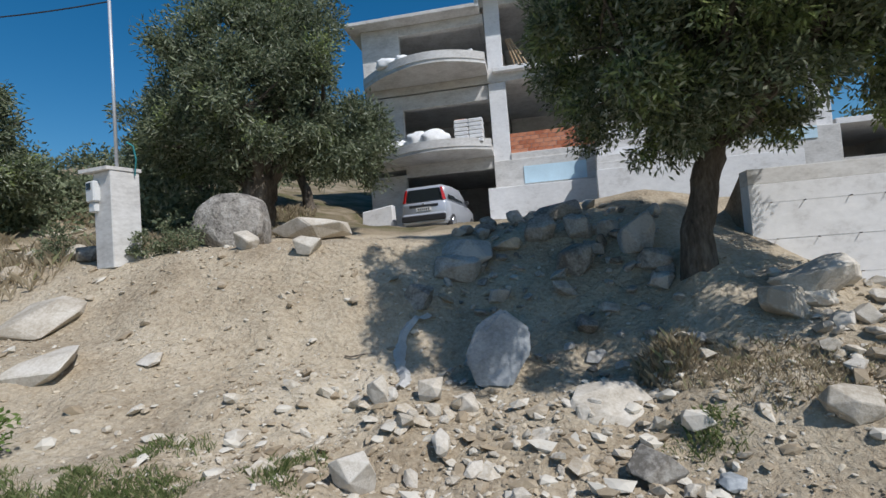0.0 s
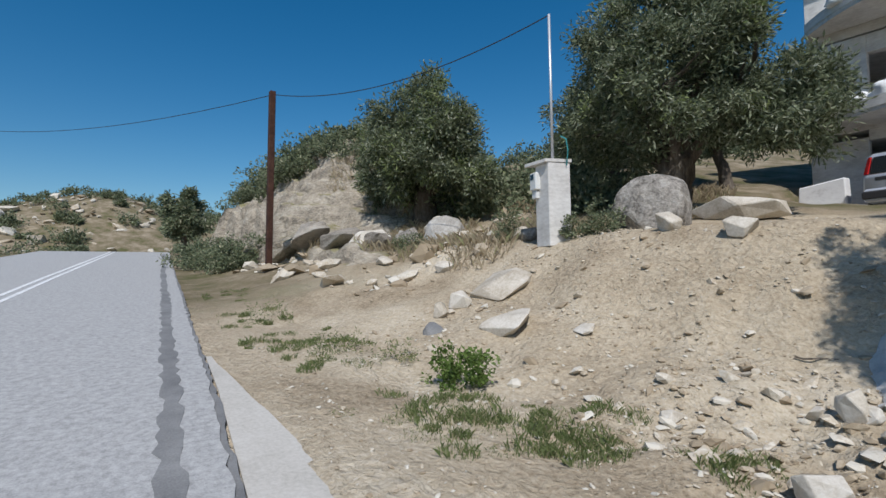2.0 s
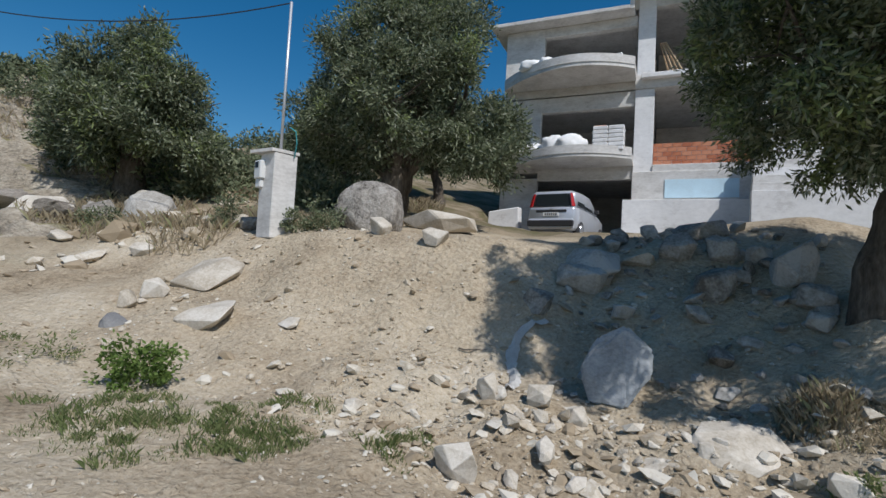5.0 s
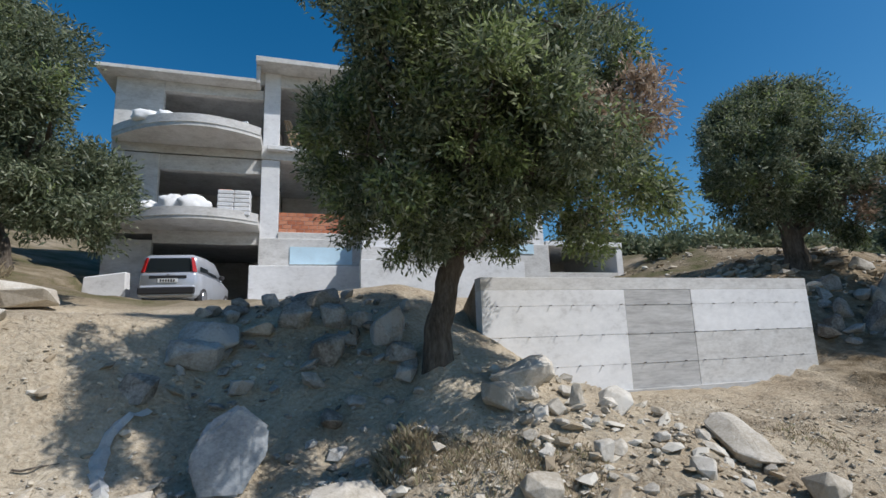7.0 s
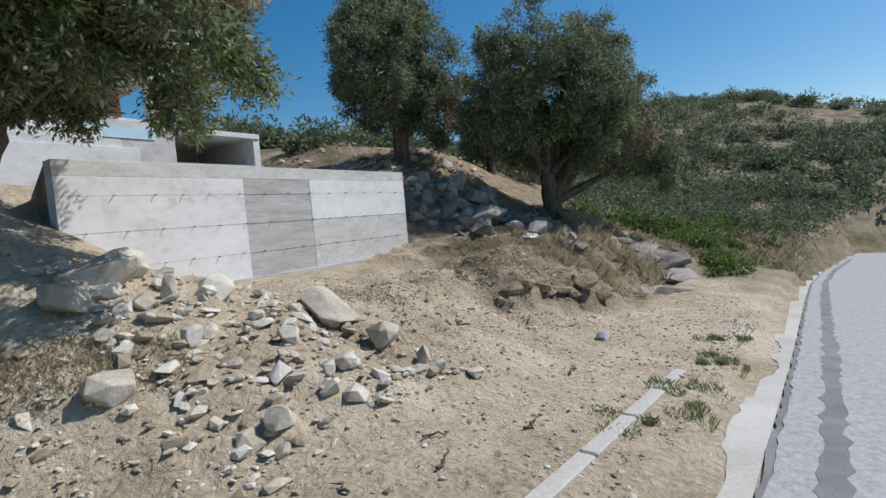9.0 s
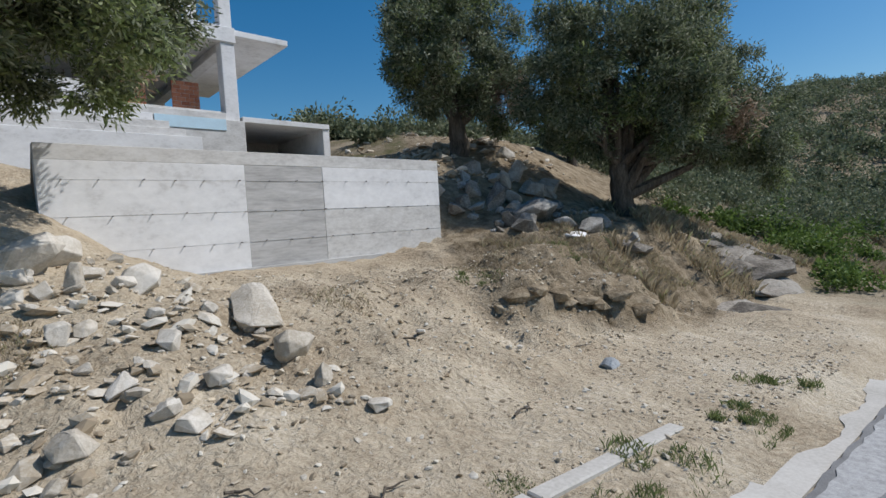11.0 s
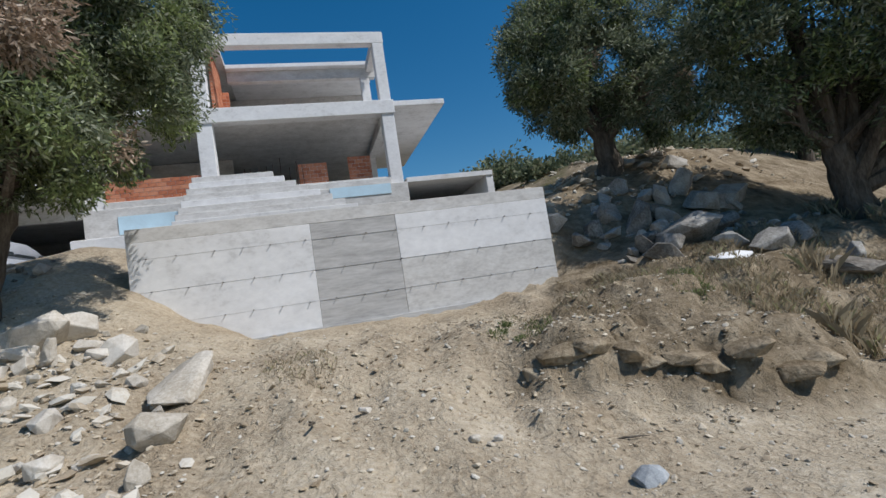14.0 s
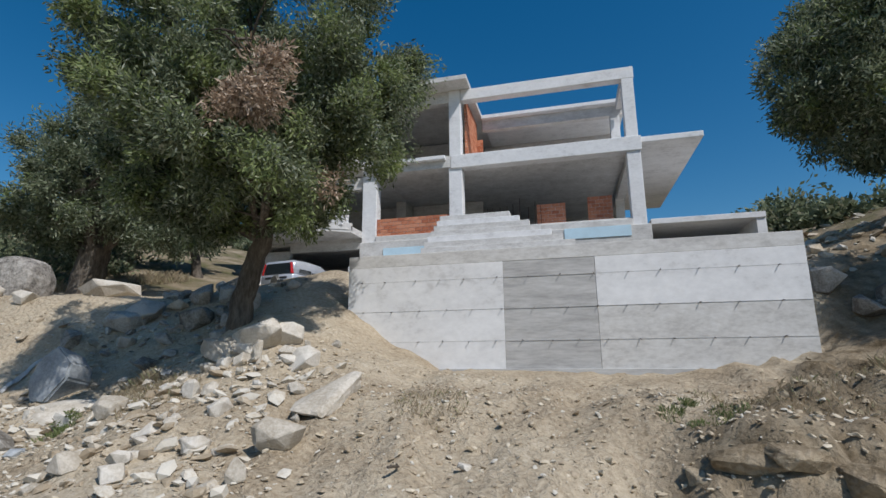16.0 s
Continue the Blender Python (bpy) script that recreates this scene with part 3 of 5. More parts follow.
# edge beams of the open wing
concrete("edge_beam", A0 - 0.02, B0 + 0.1, HY - 0.1, HY + 0.35, 8.56, 9.06)
concrete("edge_beam", B0 + 0.103, C1 + 0.05, HY - 0.12, HY + 0.35, 8.5, 9.06, CONCRETE_PALE)
concrete("ledge", A0 + 0.2, B0 - 0.1, HY - 0.35, HY - 0.103, 8.86, 9.02, CONCRETE_PALE)
concrete("side_beam", C0 + 0.05, C1, HY + 0.353, HB, 8.3, 8.6)
# roofs
concrete("roof", L0 - 0.5, A0 - 0.25, HY - 0.6, HB + 0.5, 11.283, 11.42, CONCRETE)
concrete("roof", A0 - 0.247, B1 + 0.4, HY - 0.85, HB + 0.5, 12.0, 12.2, CONCRETE)
concrete("roof_beam", A0 - 0.2, B1, HY + 0.0, HY + 0.3, 11.5, 11.997)
concrete("roof_fascia", A0 - 0.247, A0 - 0.1, HY - 0.55, HB, 11.286, 11.997)
# the open frame on the upper terrace
concrete("frame_beam", B1 + 0.003, C1, HY - 0.05, HY + 0.35, 11.5, 11.98, CONCRETE_PALE)
concrete("frame_beam", C0 + 0.05, C0 + 0.4, HY + 0.353, HY + 2.597, 11.5, 11.85, CONCRETE)
concrete("terrace_roof", B1 + 0.403, C1, HY + 2.6, HB, 11.87, 12.05, CONCRETE_PALE)
concrete("terrace_beam", B1 + 0.403, C1, HY + 2.9, HY + 3.2, 11.4, 11.867, CONCRETE)
concrete("back_wall", B1, C1, HY + 6.0, HY + 6.2, 9.05, 11.867)
# cantilever on the far side
concrete("cantilever_slab", C1 + 0.053, 12.6, HY + 0.1, HB, 8.86, 9.08, CONCRETE_PALE)
# plinth and front steps
concrete("plinth", A0, C1 + 0.1, HY - 0.25, HY - 0.063, 2.9, 5.6, CONCRETE)
concrete("plinth", A0 - 0.25, 4.8, HY - 0.75, HY - 0.253, 2.9, 4.55, CONCRETE_PALE)
concrete("plinth_cap", A1 + 0.003, C0 - 0.003, HY - 0.12, HY + 0.2, 5.603, 5.86, CONCRETE)
for i in range(8):
    y0 = HY - 0.85 - 0.26 * i
    concrete("step", 2.75 - 0.05 * i, 5.45 + 0.38 * i, y0, (HY - 0.256 if not i else y0 + 0.257), 2.9, 6.30 - 0.26 * i, CONCRETE_PALE if i % 3 == 1 else CONCRETE, "", 0.008)
# boards and an opening on the plinth
part("insulation_board", a_box(0.22, 2.4, HY - 0.28, HY - 0.254, 4.68, 5.3), BLUE, house, "pale blue insulation board")
part("insulation_board", a_box(7.4, 9.75, HY - 0.28, HY - 0.254, 5.2, 5.6), BLUE, house, "pale blue insulation board")


def brick_wall(x0, x1, y, z0, z1, turn=False, name="brick_parapet"):
    """Courses of hollow red bricks with recessed joints."""
    holder = part(name, a_box(x0 + 0.01, x1 - 0.01, y + 0.012, y + 0.088, z0, z1 - 0.01) if not turn else a_box(y + 0.012, y + 0.088, x0 + 0.01, x1 - 0.01, z0, z1 - 0.01), CONCRETE, house, "red hollow brick infill wall")
    rows = max(1, round((z1 - z0) / 0.145))
    h = (z1 - z0) / rows
    meshes = {}
    for r in range(rows):
        x = x0 - (0.15 if r % 2 else 0.0)
        while x < x1 - 0.02:
            a, b = max(x, x0), min(x + 0.3, x1)
            key = round(b - a, 2)
            if b - a > 0.03:
                if key not in meshes:
                    w = b - a - 0.012
                    meshes[key] = mesh_of("brick", a_box(-w / 2, w / 2, -0.05, 0.05, -h / 2 + 0.006, h / 2 - 0.006, bevel=0.004), BRICK)
                ob = new("brick", meshes[key])
                ob.parent = holder
                if turn:
                    ob.matrix_world = pose(y + 0.05, (a + b) / 2, z0 + h * (r + 0.5), 0, 0, 90)
                else:
                    ob.matrix_world = pose((a + b) / 2, y + 0.05, z0 + h * (r + 0.5))
            x += 0.3
    return holder


brick_wall(A1 + 0.01, B0 - 0.01, HY + 0.02, 5.863, 6.62)
brick_wall(3.9, 6.0, HY + 3.0, 9.06, 10.0)
brick_wall(3.62, 3.9, HY + 3.0, 9.06, 11.0)
brick_wall(HY + 0.5, HY + 3.0, B1 + 0.03, 9.06, 11.8, True)
brick_wall(6.35, 7.5, HY + 1.0, 5.96, 7.0)
brick_wall(8.35, 9.3, HY + 1.0, 5.96, 7.15)
brick_wall(8.9, 9.6, HY + 3.1, 9.06, 10.3)
for i in range(9):
    bm = bmesh.new()
    x = 4.3 + 0.28 * i + random.uniform(-0.05, 0.05)
    tube(bm, [(x, HY + 0.9, 5.95), (x + random.uniform(-0.03, 0.03), HY + 0.9, 6.9 + random.uniform(-0.2, 0.4))], [0.013, 0.013], 5)
    part("rebar", bm, RUST, house)
# low annexe beside the house
annexe = thing("annexe", "low open concrete annexe with a flat roof", "outbuilding")
part("roof", a_box(10.48, 14.2, HY + 0.0, HY + 5, 5.62, 5.82, bevel=0.01), CONCRETE_PALE, annexe)
part("side_wall", a_box(13.9, 14.2, HY + 0.05, HY + 5, 4.2, 5.617), CONCRETE_PALE, annexe)
part("back_wall", a_box(10.48, 13.897, HY + 4.5, HY + 4.8, 3.8, 5.617), CONCRETE, annexe)
part("floor", a_box(10.48, 13.897, HY + 0.05, HY + 4.497, 4.2, 4.5), CONCRETE, annexe)


# ---- trees ----
def leaf_cloud(centres, normals, per, spread, length, width, rng, droop=0.3):
    """Many small folded leaves on short sprays round the given clump centres."""
    n = len(centres) * per
    c = np.repeat(np.array(centres), per, axis=0)
    nn = np.repeat(np.array(normals), per, axis=0)
    off = rng.normal(0, 1, (n, 3))
    off *= (rng.random(n) ** 0.45 / (np.linalg.norm(off, axis=1) + 1e-6))[:, None] * np.repeat(spread, per)[:, None] * 1.05
    p = c + off
    d = nn * 0.7 + rng.normal(0, 0.75, (n, 3)) + off * 0.8
    d[:, 2] -= droop * rng.random(n)
    d /= np.linalg.norm(d, axis=1)[:, None] + 1e-6
    s = np.cross(d, rng.normal(0, 1, (n, 3)))
    s /= np.linalg.norm(s, axis=1)[:, None] + 1e-6
    ln = length * rng.uniform(0.6, 1.35, n)[:, None]
    wd = width * rng.uniform(0.7, 1.3, n)[:, None]
    v = np.empty((n, 4, 3))
    v[:, 0] = p
    v[:, 1] = p + d * ln * 0.5 + s * wd
    v[:, 2] = p + d * ln
    v[:, 3] = p + d * ln * 0.5 - s * wd
    verts = v.reshape(-1, 3)
    idx = np.arange(n)[:, None] * 4
    faces = (idx + np.array([[0, 1, 2, 3]])).tolist()
    return verts.tolist(), faces


def crown_points(lobes, count, rng, inner=0.6):
    """Clump centres: boughs sit in the shell of the lobes (x, y, z, rx, ry, rz), clumps crowd round each bough."""
    lob = np.array(lobes)
    vol = (lob[:, 3] * lob[:, 4] * lob[:, 5]) ** 0.75
    n = max(30, count // 8)
    pick = rng.choice(len(lob), n, p=vol / vol.sum())
    u = rng.normal(0, 1, (n, 3))
    u /= np.linalg.norm(u, axis=1)[:, None]
    r = np.where(rng.random(n) < 0.2, rng.uniform(0.1, 0.6, n), rng.uniform(inner, 1.02, n))
    heart = lob[pick, :3] + u * lob[pick, 3:6] * r[:, None]
    big = lob[pick, 3:6].mean(1) * rng.uniform(0.22, 0.44, n)
    own = rng.integers(0, n, count)
    v = rng.normal(0, 1, (count, 3)) + u[own] * 0.7 + np.array((0, 0, 0.35))
    v /= np.linalg.norm(v, axis=1)[:, None]
    p = heart[own] + v * (big[own] * rng.uniform(0.25, 1.05, count))[:, None] * np.array((1.0, 1.0, 0.8))
    d = v + 0.5 * u[own]
    return p, d / np.linalg.norm(d, axis=1)[:, None]


def olive_tree(at, trunk, limbs, lobes, clumps, per, leaf, label, seed, leaf_mat=OLIVE, dry=(), light_share=0.0, spread=0.2, name="olive_tree"):
    """trunk: (point, radius) up from the foot; limbs end in the lobes' hearts."""
    rng = np.random.default_rng(seed)
    pr = random.Random(seed)
    t = thing(name, label, "tree", at)
    bm = bmesh.new()
    fine_pts, fine_r = [], []
    tp = [Vector(p) for p, _ in trunk]
    for i in range(len(tp) - 1):
        for k in range(4):
            f = k / 4
            fine_pts.append(tp[i].lerp(tp[i + 1], f) + Vector((pr.uniform(-1, 1), pr.uniform(-1, 1), 0)) * 0.02)
            fine_r.append(trunk[i][1] * (1 - f) + trunk[i + 1][1] * f)
    fine_pts.append(tp[-1])
    fine_r.append(trunk[-1][1])
    tube(bm, fine_pts, fine_r, 14, 0.10, pr)
    part("trunk", bm, BARK, t, "gnarled grey-brown trunk", True)
    for start, r0 in limbs:
        s = Vector(start)
        for lb in lobes:
            h = Vector(lb[:3])
            if pr.random() < 0.75:
                bm = bmesh.new()
                mid = s.lerp(h, 0.5) + Vector((pr.uniform(-.25, .25), pr.uniform(-.25, .25), pr.uniform(-.1, .25)))
                end = h + Vector((pr.uniform(-.3, .3), pr.uniform(-.3, .3), lb[5] * 0.4))
                tube(bm, [s, s.lerp(mid, 0.5), mid, mid.lerp(end, 0.5), end], [r0, r0 * 0.8, r0 * 0.55, r0 * 0.35, r0 * 0.12], 7, 0.06, pr)
                for _ in range(5):
                    o = mid.lerp(end, pr.random())
                    e2 = o + Vector((pr.uniform(-1, 1) * lb[3], pr.uniform(-1, 1) * lb[4], pr.uniform(-.3, .9) * lb[5])) * 0.75
                    tube(bm, [o, o.lerp(e2, 0.5) + Vector((0, 0, 0.06)), e2], [r0 * 0.3, r0 * 0.18, r0 * 0.05], 5)
                part("limb", bm, BARK, t)
    p, u = crown_points(lobes, clumps, rng)
    mask_dry = np.zeros(len(p), bool)
    for dx, dy, dz, dr in dry:
        mask_dry |= ((p - np.array((dx, dy, dz))) ** 2).sum(1) < dr ** 2
    sel = rng.random(len(p)) < light_share
    for mask, mat, nm, lbl in ((~mask_dry & ~sel, leaf_mat, "crown", "dense grey-green olive foliage"), (~mask_dry & sel, OLIVE_LIGHT, "crown", "lighter green olive shoots"), (mask_dry, OLIVE_DRY, "withered_branch", "brown withered foliage")):
        if mask.sum():
            v, f = leaf_cloud(p[mask], u[mask], per, spread * 0.9 * rng.uniform(0.6, 1.5, mask.sum()), leaf[0], leaf[1], rng)
            ob = new(nm, sheet(nm, v, f, mat))
            ob.parent = t
            ob["label"] = lbl
    return t


# the near olive on the heap
olive_tree((2.25, 6.35, 1.15), [((0, 0, -0.2), 0.30), ((-0.03, 0, 0.3), 0.21), ((0.02, 0, 0.85), 0.175), ((0.14, 0.02, 1.35), 0.165), ((0.30, 0.04, 1.9), 0.15), ((0.34, 0.1, 2.6), 0.12)],
           [((0.28, 0.04, 1.85), 0.085), ((0.33, 0.08, 2.4), 0.085)],
           [(0.3, -0.9, 3.4, 1.5, 1.5, 1.4), (-0.9, -1.5, 2.9, 0.95, 0.95, 1.0), (-0.9, -1.3, 4.2, 1.0, 1.1, 1.0), (1.2, -1.7, 2.7, 0.9, 0.9, 0.95), (1.3, -1.8, 3.9, 0.8, 0.8, 0.9), (1.7, -0.6, 3.2, 1.1, 1.0, 1.1), (1.8, -0.5, 4.4, 1.1, 1.0, 1.0), (0.1, -2.1, 3.1, 1.1, 0.8, 1.0), (0.0, -2.0, 4.3, 1.1, 0.9, 1.0), (0.5, -0.9, 5.2, 1.6, 1.6, 1.1), (-0.5, 0.2, 3.4, 1.2, 1.1, 1.2), (0.7, 0.5, 3.8, 1.2, 1.0, 1.3), (0.3, -0.6, 6.1, 1.2, 1.2, 0.8), (2.4, -0.2, 4.6, 0.7, 0.8, 0.9), (-0.4, -0.6, 2.3, 1.0, 1.0, 0.6), (1.1, -0.8, 2.2, 1.0, 0.9, 0.5), (1.5, -2.2, 3.2, 0.55, 0.5, 0.6), (1.5, -2.2, 3.2, 0.55, 0.5, 0.6)],
           2100, 110, (0.092, 0.0135), "large olive tree on the stony heap beside the wall", 5, dry=((1.6, -2.35, 3.15, 0.68), (2.1, -1.05, 2.4, 0.38)), light_share=0.36, spread=0.23)
# the olive behind the boulder
olive_tree((-6.1, 10.6, 2.6), [((0, 0, -0.2), 0.55), ((0, 0, 0.5), 0.42), ((0.1, 0, 1.1), 0.40), ((0.2, 0, 1.7), 0.34)],
           [((0.15, 0, 1.3), 0.2)],
           [(0, 0, 3.7, 2.1, 2.0, 1.8), (-1.4, 0, 3.4, 1.3, 1.5, 1.4), (1.7, 0, 2.9, 1.5, 1.5, 1.3), (0.5, -1.2, 2.8, 1.6, 1.1, 1.1), (-0.4, 0.2, 5.2, 1.7, 1.6, 1.4), (1.3, 0.2, 4.6, 1.3, 1.4, 1.3), (2.5, 0.3, 2.2, 0.9, 1.0, 0.9), (-1.3, -0.3, 2.3, 1.2, 1.2, 0.8), (0.4, 0.2, 6.2, 1.1, 1.1, 0.8)],
           1350, 80, (0.14, 0.019), "broad dark olive tree behind the round boulder", 6, light_share=0.05, spread=0.33)
# the olive on the slope
olive_tree((-14.6, 9.6, 3.75), [((0, 0, -0.3), 0.5), ((0, 0, 0.5), 0.38), ((0.1, 0, 1.1), 0.34)],
           [((0.05, 0, 0.8), 0.2)],
           [(0, 0, 2.5, 2.2, 2.0, 1.6), (-2.0, 0, 2.0, 1.5, 1.6, 1.3), (1.9, 0, 2.0, 1.6, 1.6, 1.4), (0.3, -1.0, 1.8, 1.9, 1.2, 1.1), (-0.8, 0, 3.6, 1.4, 1.4, 1.1), (0.9, 0, 3.6, 1.3, 1.4, 1.2)],
           1000, 70, (0.17, 0.024), "low spreading olive tree on the grassy slope", 7, light_share=0.2, spread=0.38)
# the two olives beyond the wall
olive_tree((17.0, 6.2, 0.95), [((0, 0, -0.3), 0.46), ((-0.05, 0, 0.4), 0.33), ((-0.1, 0.1, 1.1), 0.29), ((-0.2, 0.1, 1.9), 0.25)],
           [((-0.1, 0.1, 0.9), 0.2), ((-0.2, 0.1, 1.8), 0.15)],
           [(0, 0, 4.3, 2.3, 2.2, 1.9), (-1.8, 0.7, 4.2, 1.6, 1.6, 1.6), (1.7, -0.9, 3.8, 1.9, 1.8, 1.7), (3.1, -2.0, 3.3, 1.5, 1.5, 1.5), (0.3, -1.4, 3.0, 1.6, 1.2, 1.1), (-0.7, 0.3, 6.1, 1.8, 1.6, 1.3), (1.2, -0.6, 5.6, 1.6, 1.5, 1.3), (3.6, -2.6, 2.2, 1.0, 1.0, 0.9), (2.6, -0.3, 5.2, 1.6, 1.6, 1.4), (4.3, -1.4, 4.2, 1.4, 1.4, 1.4), (2.4, -1.4, 2.5, 1.2, 1.2, 0.9), (0.9, -0.2, 2.7, 1.3, 1.2, 0.8), (-1.1, 0.2, 2.9, 1.2, 1.2, 0.8)],
           1900, 85, (0.14, 0.019), "tall olive tree with a forked trunk beside the rubble", 8, light_share=0.15, spread=0.32, dry=((1.9, -2.3, 2.8, 0.7),))
olive_tree((14.6, 10.7, 3.6), [((0, 0, -0.3), 0.42), ((0, 0, 0.5), 0.3), ((-0.1, 0, 1.2), 0.26)],
           [((-0.05, 0, 0.9), 0.17), ((-0.1, 0, 1.2), 0.15)],
           [(0, 0, 3.3, 2.1, 1.8, 1.7), (-1.6, 0, 3.0, 1.4, 1.4, 1.3), (1.6, -0.3, 2.9, 1.5, 1.5, 1.5), (0, 0.2, 4.9, 1.7, 1.5, 1.3), (-1.7, 0.3, 4.5, 1.0, 1.0, 0.9), (0.8, -1.0, 1.8, 1.2, 1.0, 0.9), (-1.0, 0.0, 2.0, 1.2, 1.0, 0.7)],
           1250, 80, (0.14, 0.019), "olive tree with withered lower branches above the rubble", 9, light_share=0.15, spread=0.32, dry=((1.6, -1.0, 1.7, 0.9), (-0.6, -0.8, 3.0, 0.6)))


# ---- rocks ----
def rock_mesh(size, seed, mat, cuts=2, flat=0.0, name="rock"):
    """An angular broken stone with chipped edges; granite is a weathered round boulder."""
    pr = random.Random(seed)
    bm = bmesh.new()
    if mat is GRANITE:
        bmesh.ops.create_icosphere(bm, subdivisions=cuts, radius=1.0)
        planes = [(Vector((pr.gauss(0, 1), pr.gauss(0, 1), pr.gauss(0, 1))).normalized(), pr.uniform(0.5, 0.82)) for _ in range(9)]
        for v in bm.verts:
            for nrm, d in planes:
                k = v.co.dot(nrm)
                if k > d:
                    v.co -= nrm * (k - d) * 0.7
            v.co *= 1 + 0.06 * noise.noise(v.co * 2.3 + Vector((seed, 0, 0))) + 0.03 * noise.noise(v.co * 6 + Vector((0, seed, 0)))
    else:
        for _ in range(18):
            c = Vector((pr.gauss(0, 1), pr.gauss(0, 1), pr.gauss(0, 1))).normalized()
            k = max(abs(c.x), abs(c.y), abs(c.z))
            bm.verts.new(c.lerp(c / k, 0.34) * pr.uniform(0.70, 0.92))
        hull = bmesh.ops.convex_hull(bm, input=bm.verts[:])
        bmesh.ops.delete(bm, geom=[g for g in hull["geom_interior"] if isinstance(g, bmesh.types.BMVert)], context="VERTS")
        bmesh.ops.dissolve_limit(bm, angle_limit=0.3, verts=bm.verts[:], edges=bm.edges[:])
        bmesh.ops.bevel(bm, geom=bm.edges[:], offset=pr.uniform(0.03, 0.06), segments=1, affect="EDGES", clamp_overlap=True)
        bmesh.ops.triangulate(bm, faces=bm.faces[:])
        if cuts > 2:
            bmesh.ops.subdivide_edges(bm, edges=bm.edges[:], cuts=cuts - 1, use_grid_fill=True)
        for v in bm.verts:
            c = v.co + Vector((seed * 1.7, 0, seed * 0.3))
            v.co *= 1 + 0.06 * noise.noise(c * 2.5) + (0.05 * noise.noise(c * 7.0) if cuts > 2 else 0.0)
    for v in bm.verts:
        v.co = Vector((v.co.x * size[0], v.co.y * size[1], v.co.z * size[2]))
    return mesh_of(name, bm, mat)


def rock(x, y, size, label, mat=ROCK, seed=1, turn=0.0, tilt=(0, 0), sink=0.3, name="rock", cuts=3, group="", lift=0.0):
    ob = new(name, rock_mesh((size[0] / 2 / 0.8, size[1] / 2 / 0.8, size[2] / 2 / 0.8), seed, mat, cuts))
    z = smooth_level(x, y) + size[2] * (0.5 - sink) + lift
    ob.matrix_world = pose(x, y, z, tilt[0], tilt[1], turn)
    return tagged(ob, label, "rock", group)


# ---- single stones: x, y, width, height, seed ----
for x, y, w, h, s in [(-6.49, 5.59, 1.2, 0.62, 1), (-5.29, 4.59, 0.98, 0.5, 2), (-4.2, 4.93, 0.35, 0.21, 5), (0.85, 4.65, 0.81, 0.3, 11), (0.21, 4.27, 0.39, 0.11, 18)]:
    rock(x, y, (w, w * 0.8, h * 0.6), "flat pale stone slab on the bare earth", PALE, s, (s * 37) % 60 - 30, (27, 0), 0.42, "stone", 2, "flat slabs on the bank")
for x, y, w, h, s in [(-6.57, 4.77, 0.37, 0.33, 3), (-6.6, 4.38, 0.32, 0.29, 4), (-10.92, 5.87, 0.55, 0.25, 7), (-8.51, 5.88, 0.45, 0.28, 8), (1.48, 4.27, 0.29, 0.21, 12), (-1.4, 4.72, 0.26, 0.3, 13), (-0.87, 4.81, 0.29, 0.26, 14), (-0.5, 4.77, 0.25, 0.23, 15), (-1.24, 3.51, 0.35, 0.35, 17), (0.59, 4.46, 0.15, 0.13, 20), (-2.49, 3.92, 0.28, 0.13, 21), (-1.28, 4.73, 0.17, 0.14, 22), (-0.11, 7.58, 0.46, 0.22, 24), (3.03, 5.02, 0.22, 0.17, 35), (4.92, 3.36, 0.46, 0.32, 37), (3.26, 4.2, 0.21, 0.22, 38), (2.45, 3.94, 0.38, 0.27, 39), (3.19, 2.85, 0.26, 0.2, 40)]:
    rock(x, y, (w, w * 0.85, h * 1.1), "rough tan fieldstone on the bare earth", PALE, s, (s * 37) % 60 - 30, ((s * 7) % 20 - 8, (s * 11) % 20 - 10), 0.25, "stone", 2, "loose fieldstones")
for x, y, w, h, s in [(3.46, 4.25, 0.21, 0.14, 42), (4.21, 3.18, 0.25, 0.17, 43), (3.86, 2.71, 0.25, 0.17, 44), (5.17, 2.32, 0.24, 0.12, 45), (3.01, 5.44, 0.35, 0.18, 46), (4.93, 2.78, 0.17, 0.23, 47), (7.32, 2.73, 0.11, 0.07, 50), (7.52, 2.73, 0.08, 0.06, 51), (6.55, 3.41, 0.12, 0.07, 52), (-7.79, 7.47, 0.49, 0.31, 74)]:
    rock(x, y, (w, w * 0.85, h * 1.1), "rough tan fieldstone on the bare earth", PALE, s, (s * 37) % 60 - 30, ((s * 7) % 20 - 8, (s * 11) % 20 - 10), 0.25, "stone", 2, "loose fieldstones")
for x, y, w, h, s in [(-3.03, 6.81, 0.47, 0.32, 6), (-4.13, 6.9, 0.42, 0.37, 9)]:
    rock(x, y, (w, w * 0.85, h * 1.1), "squarish pale stone block set in the bank", PALE, s, (s * 37) % 60 - 30, ((s * 7) % 20 - 8, (s * 11) % 20 - 10), 0.25, "stone", 2, "")
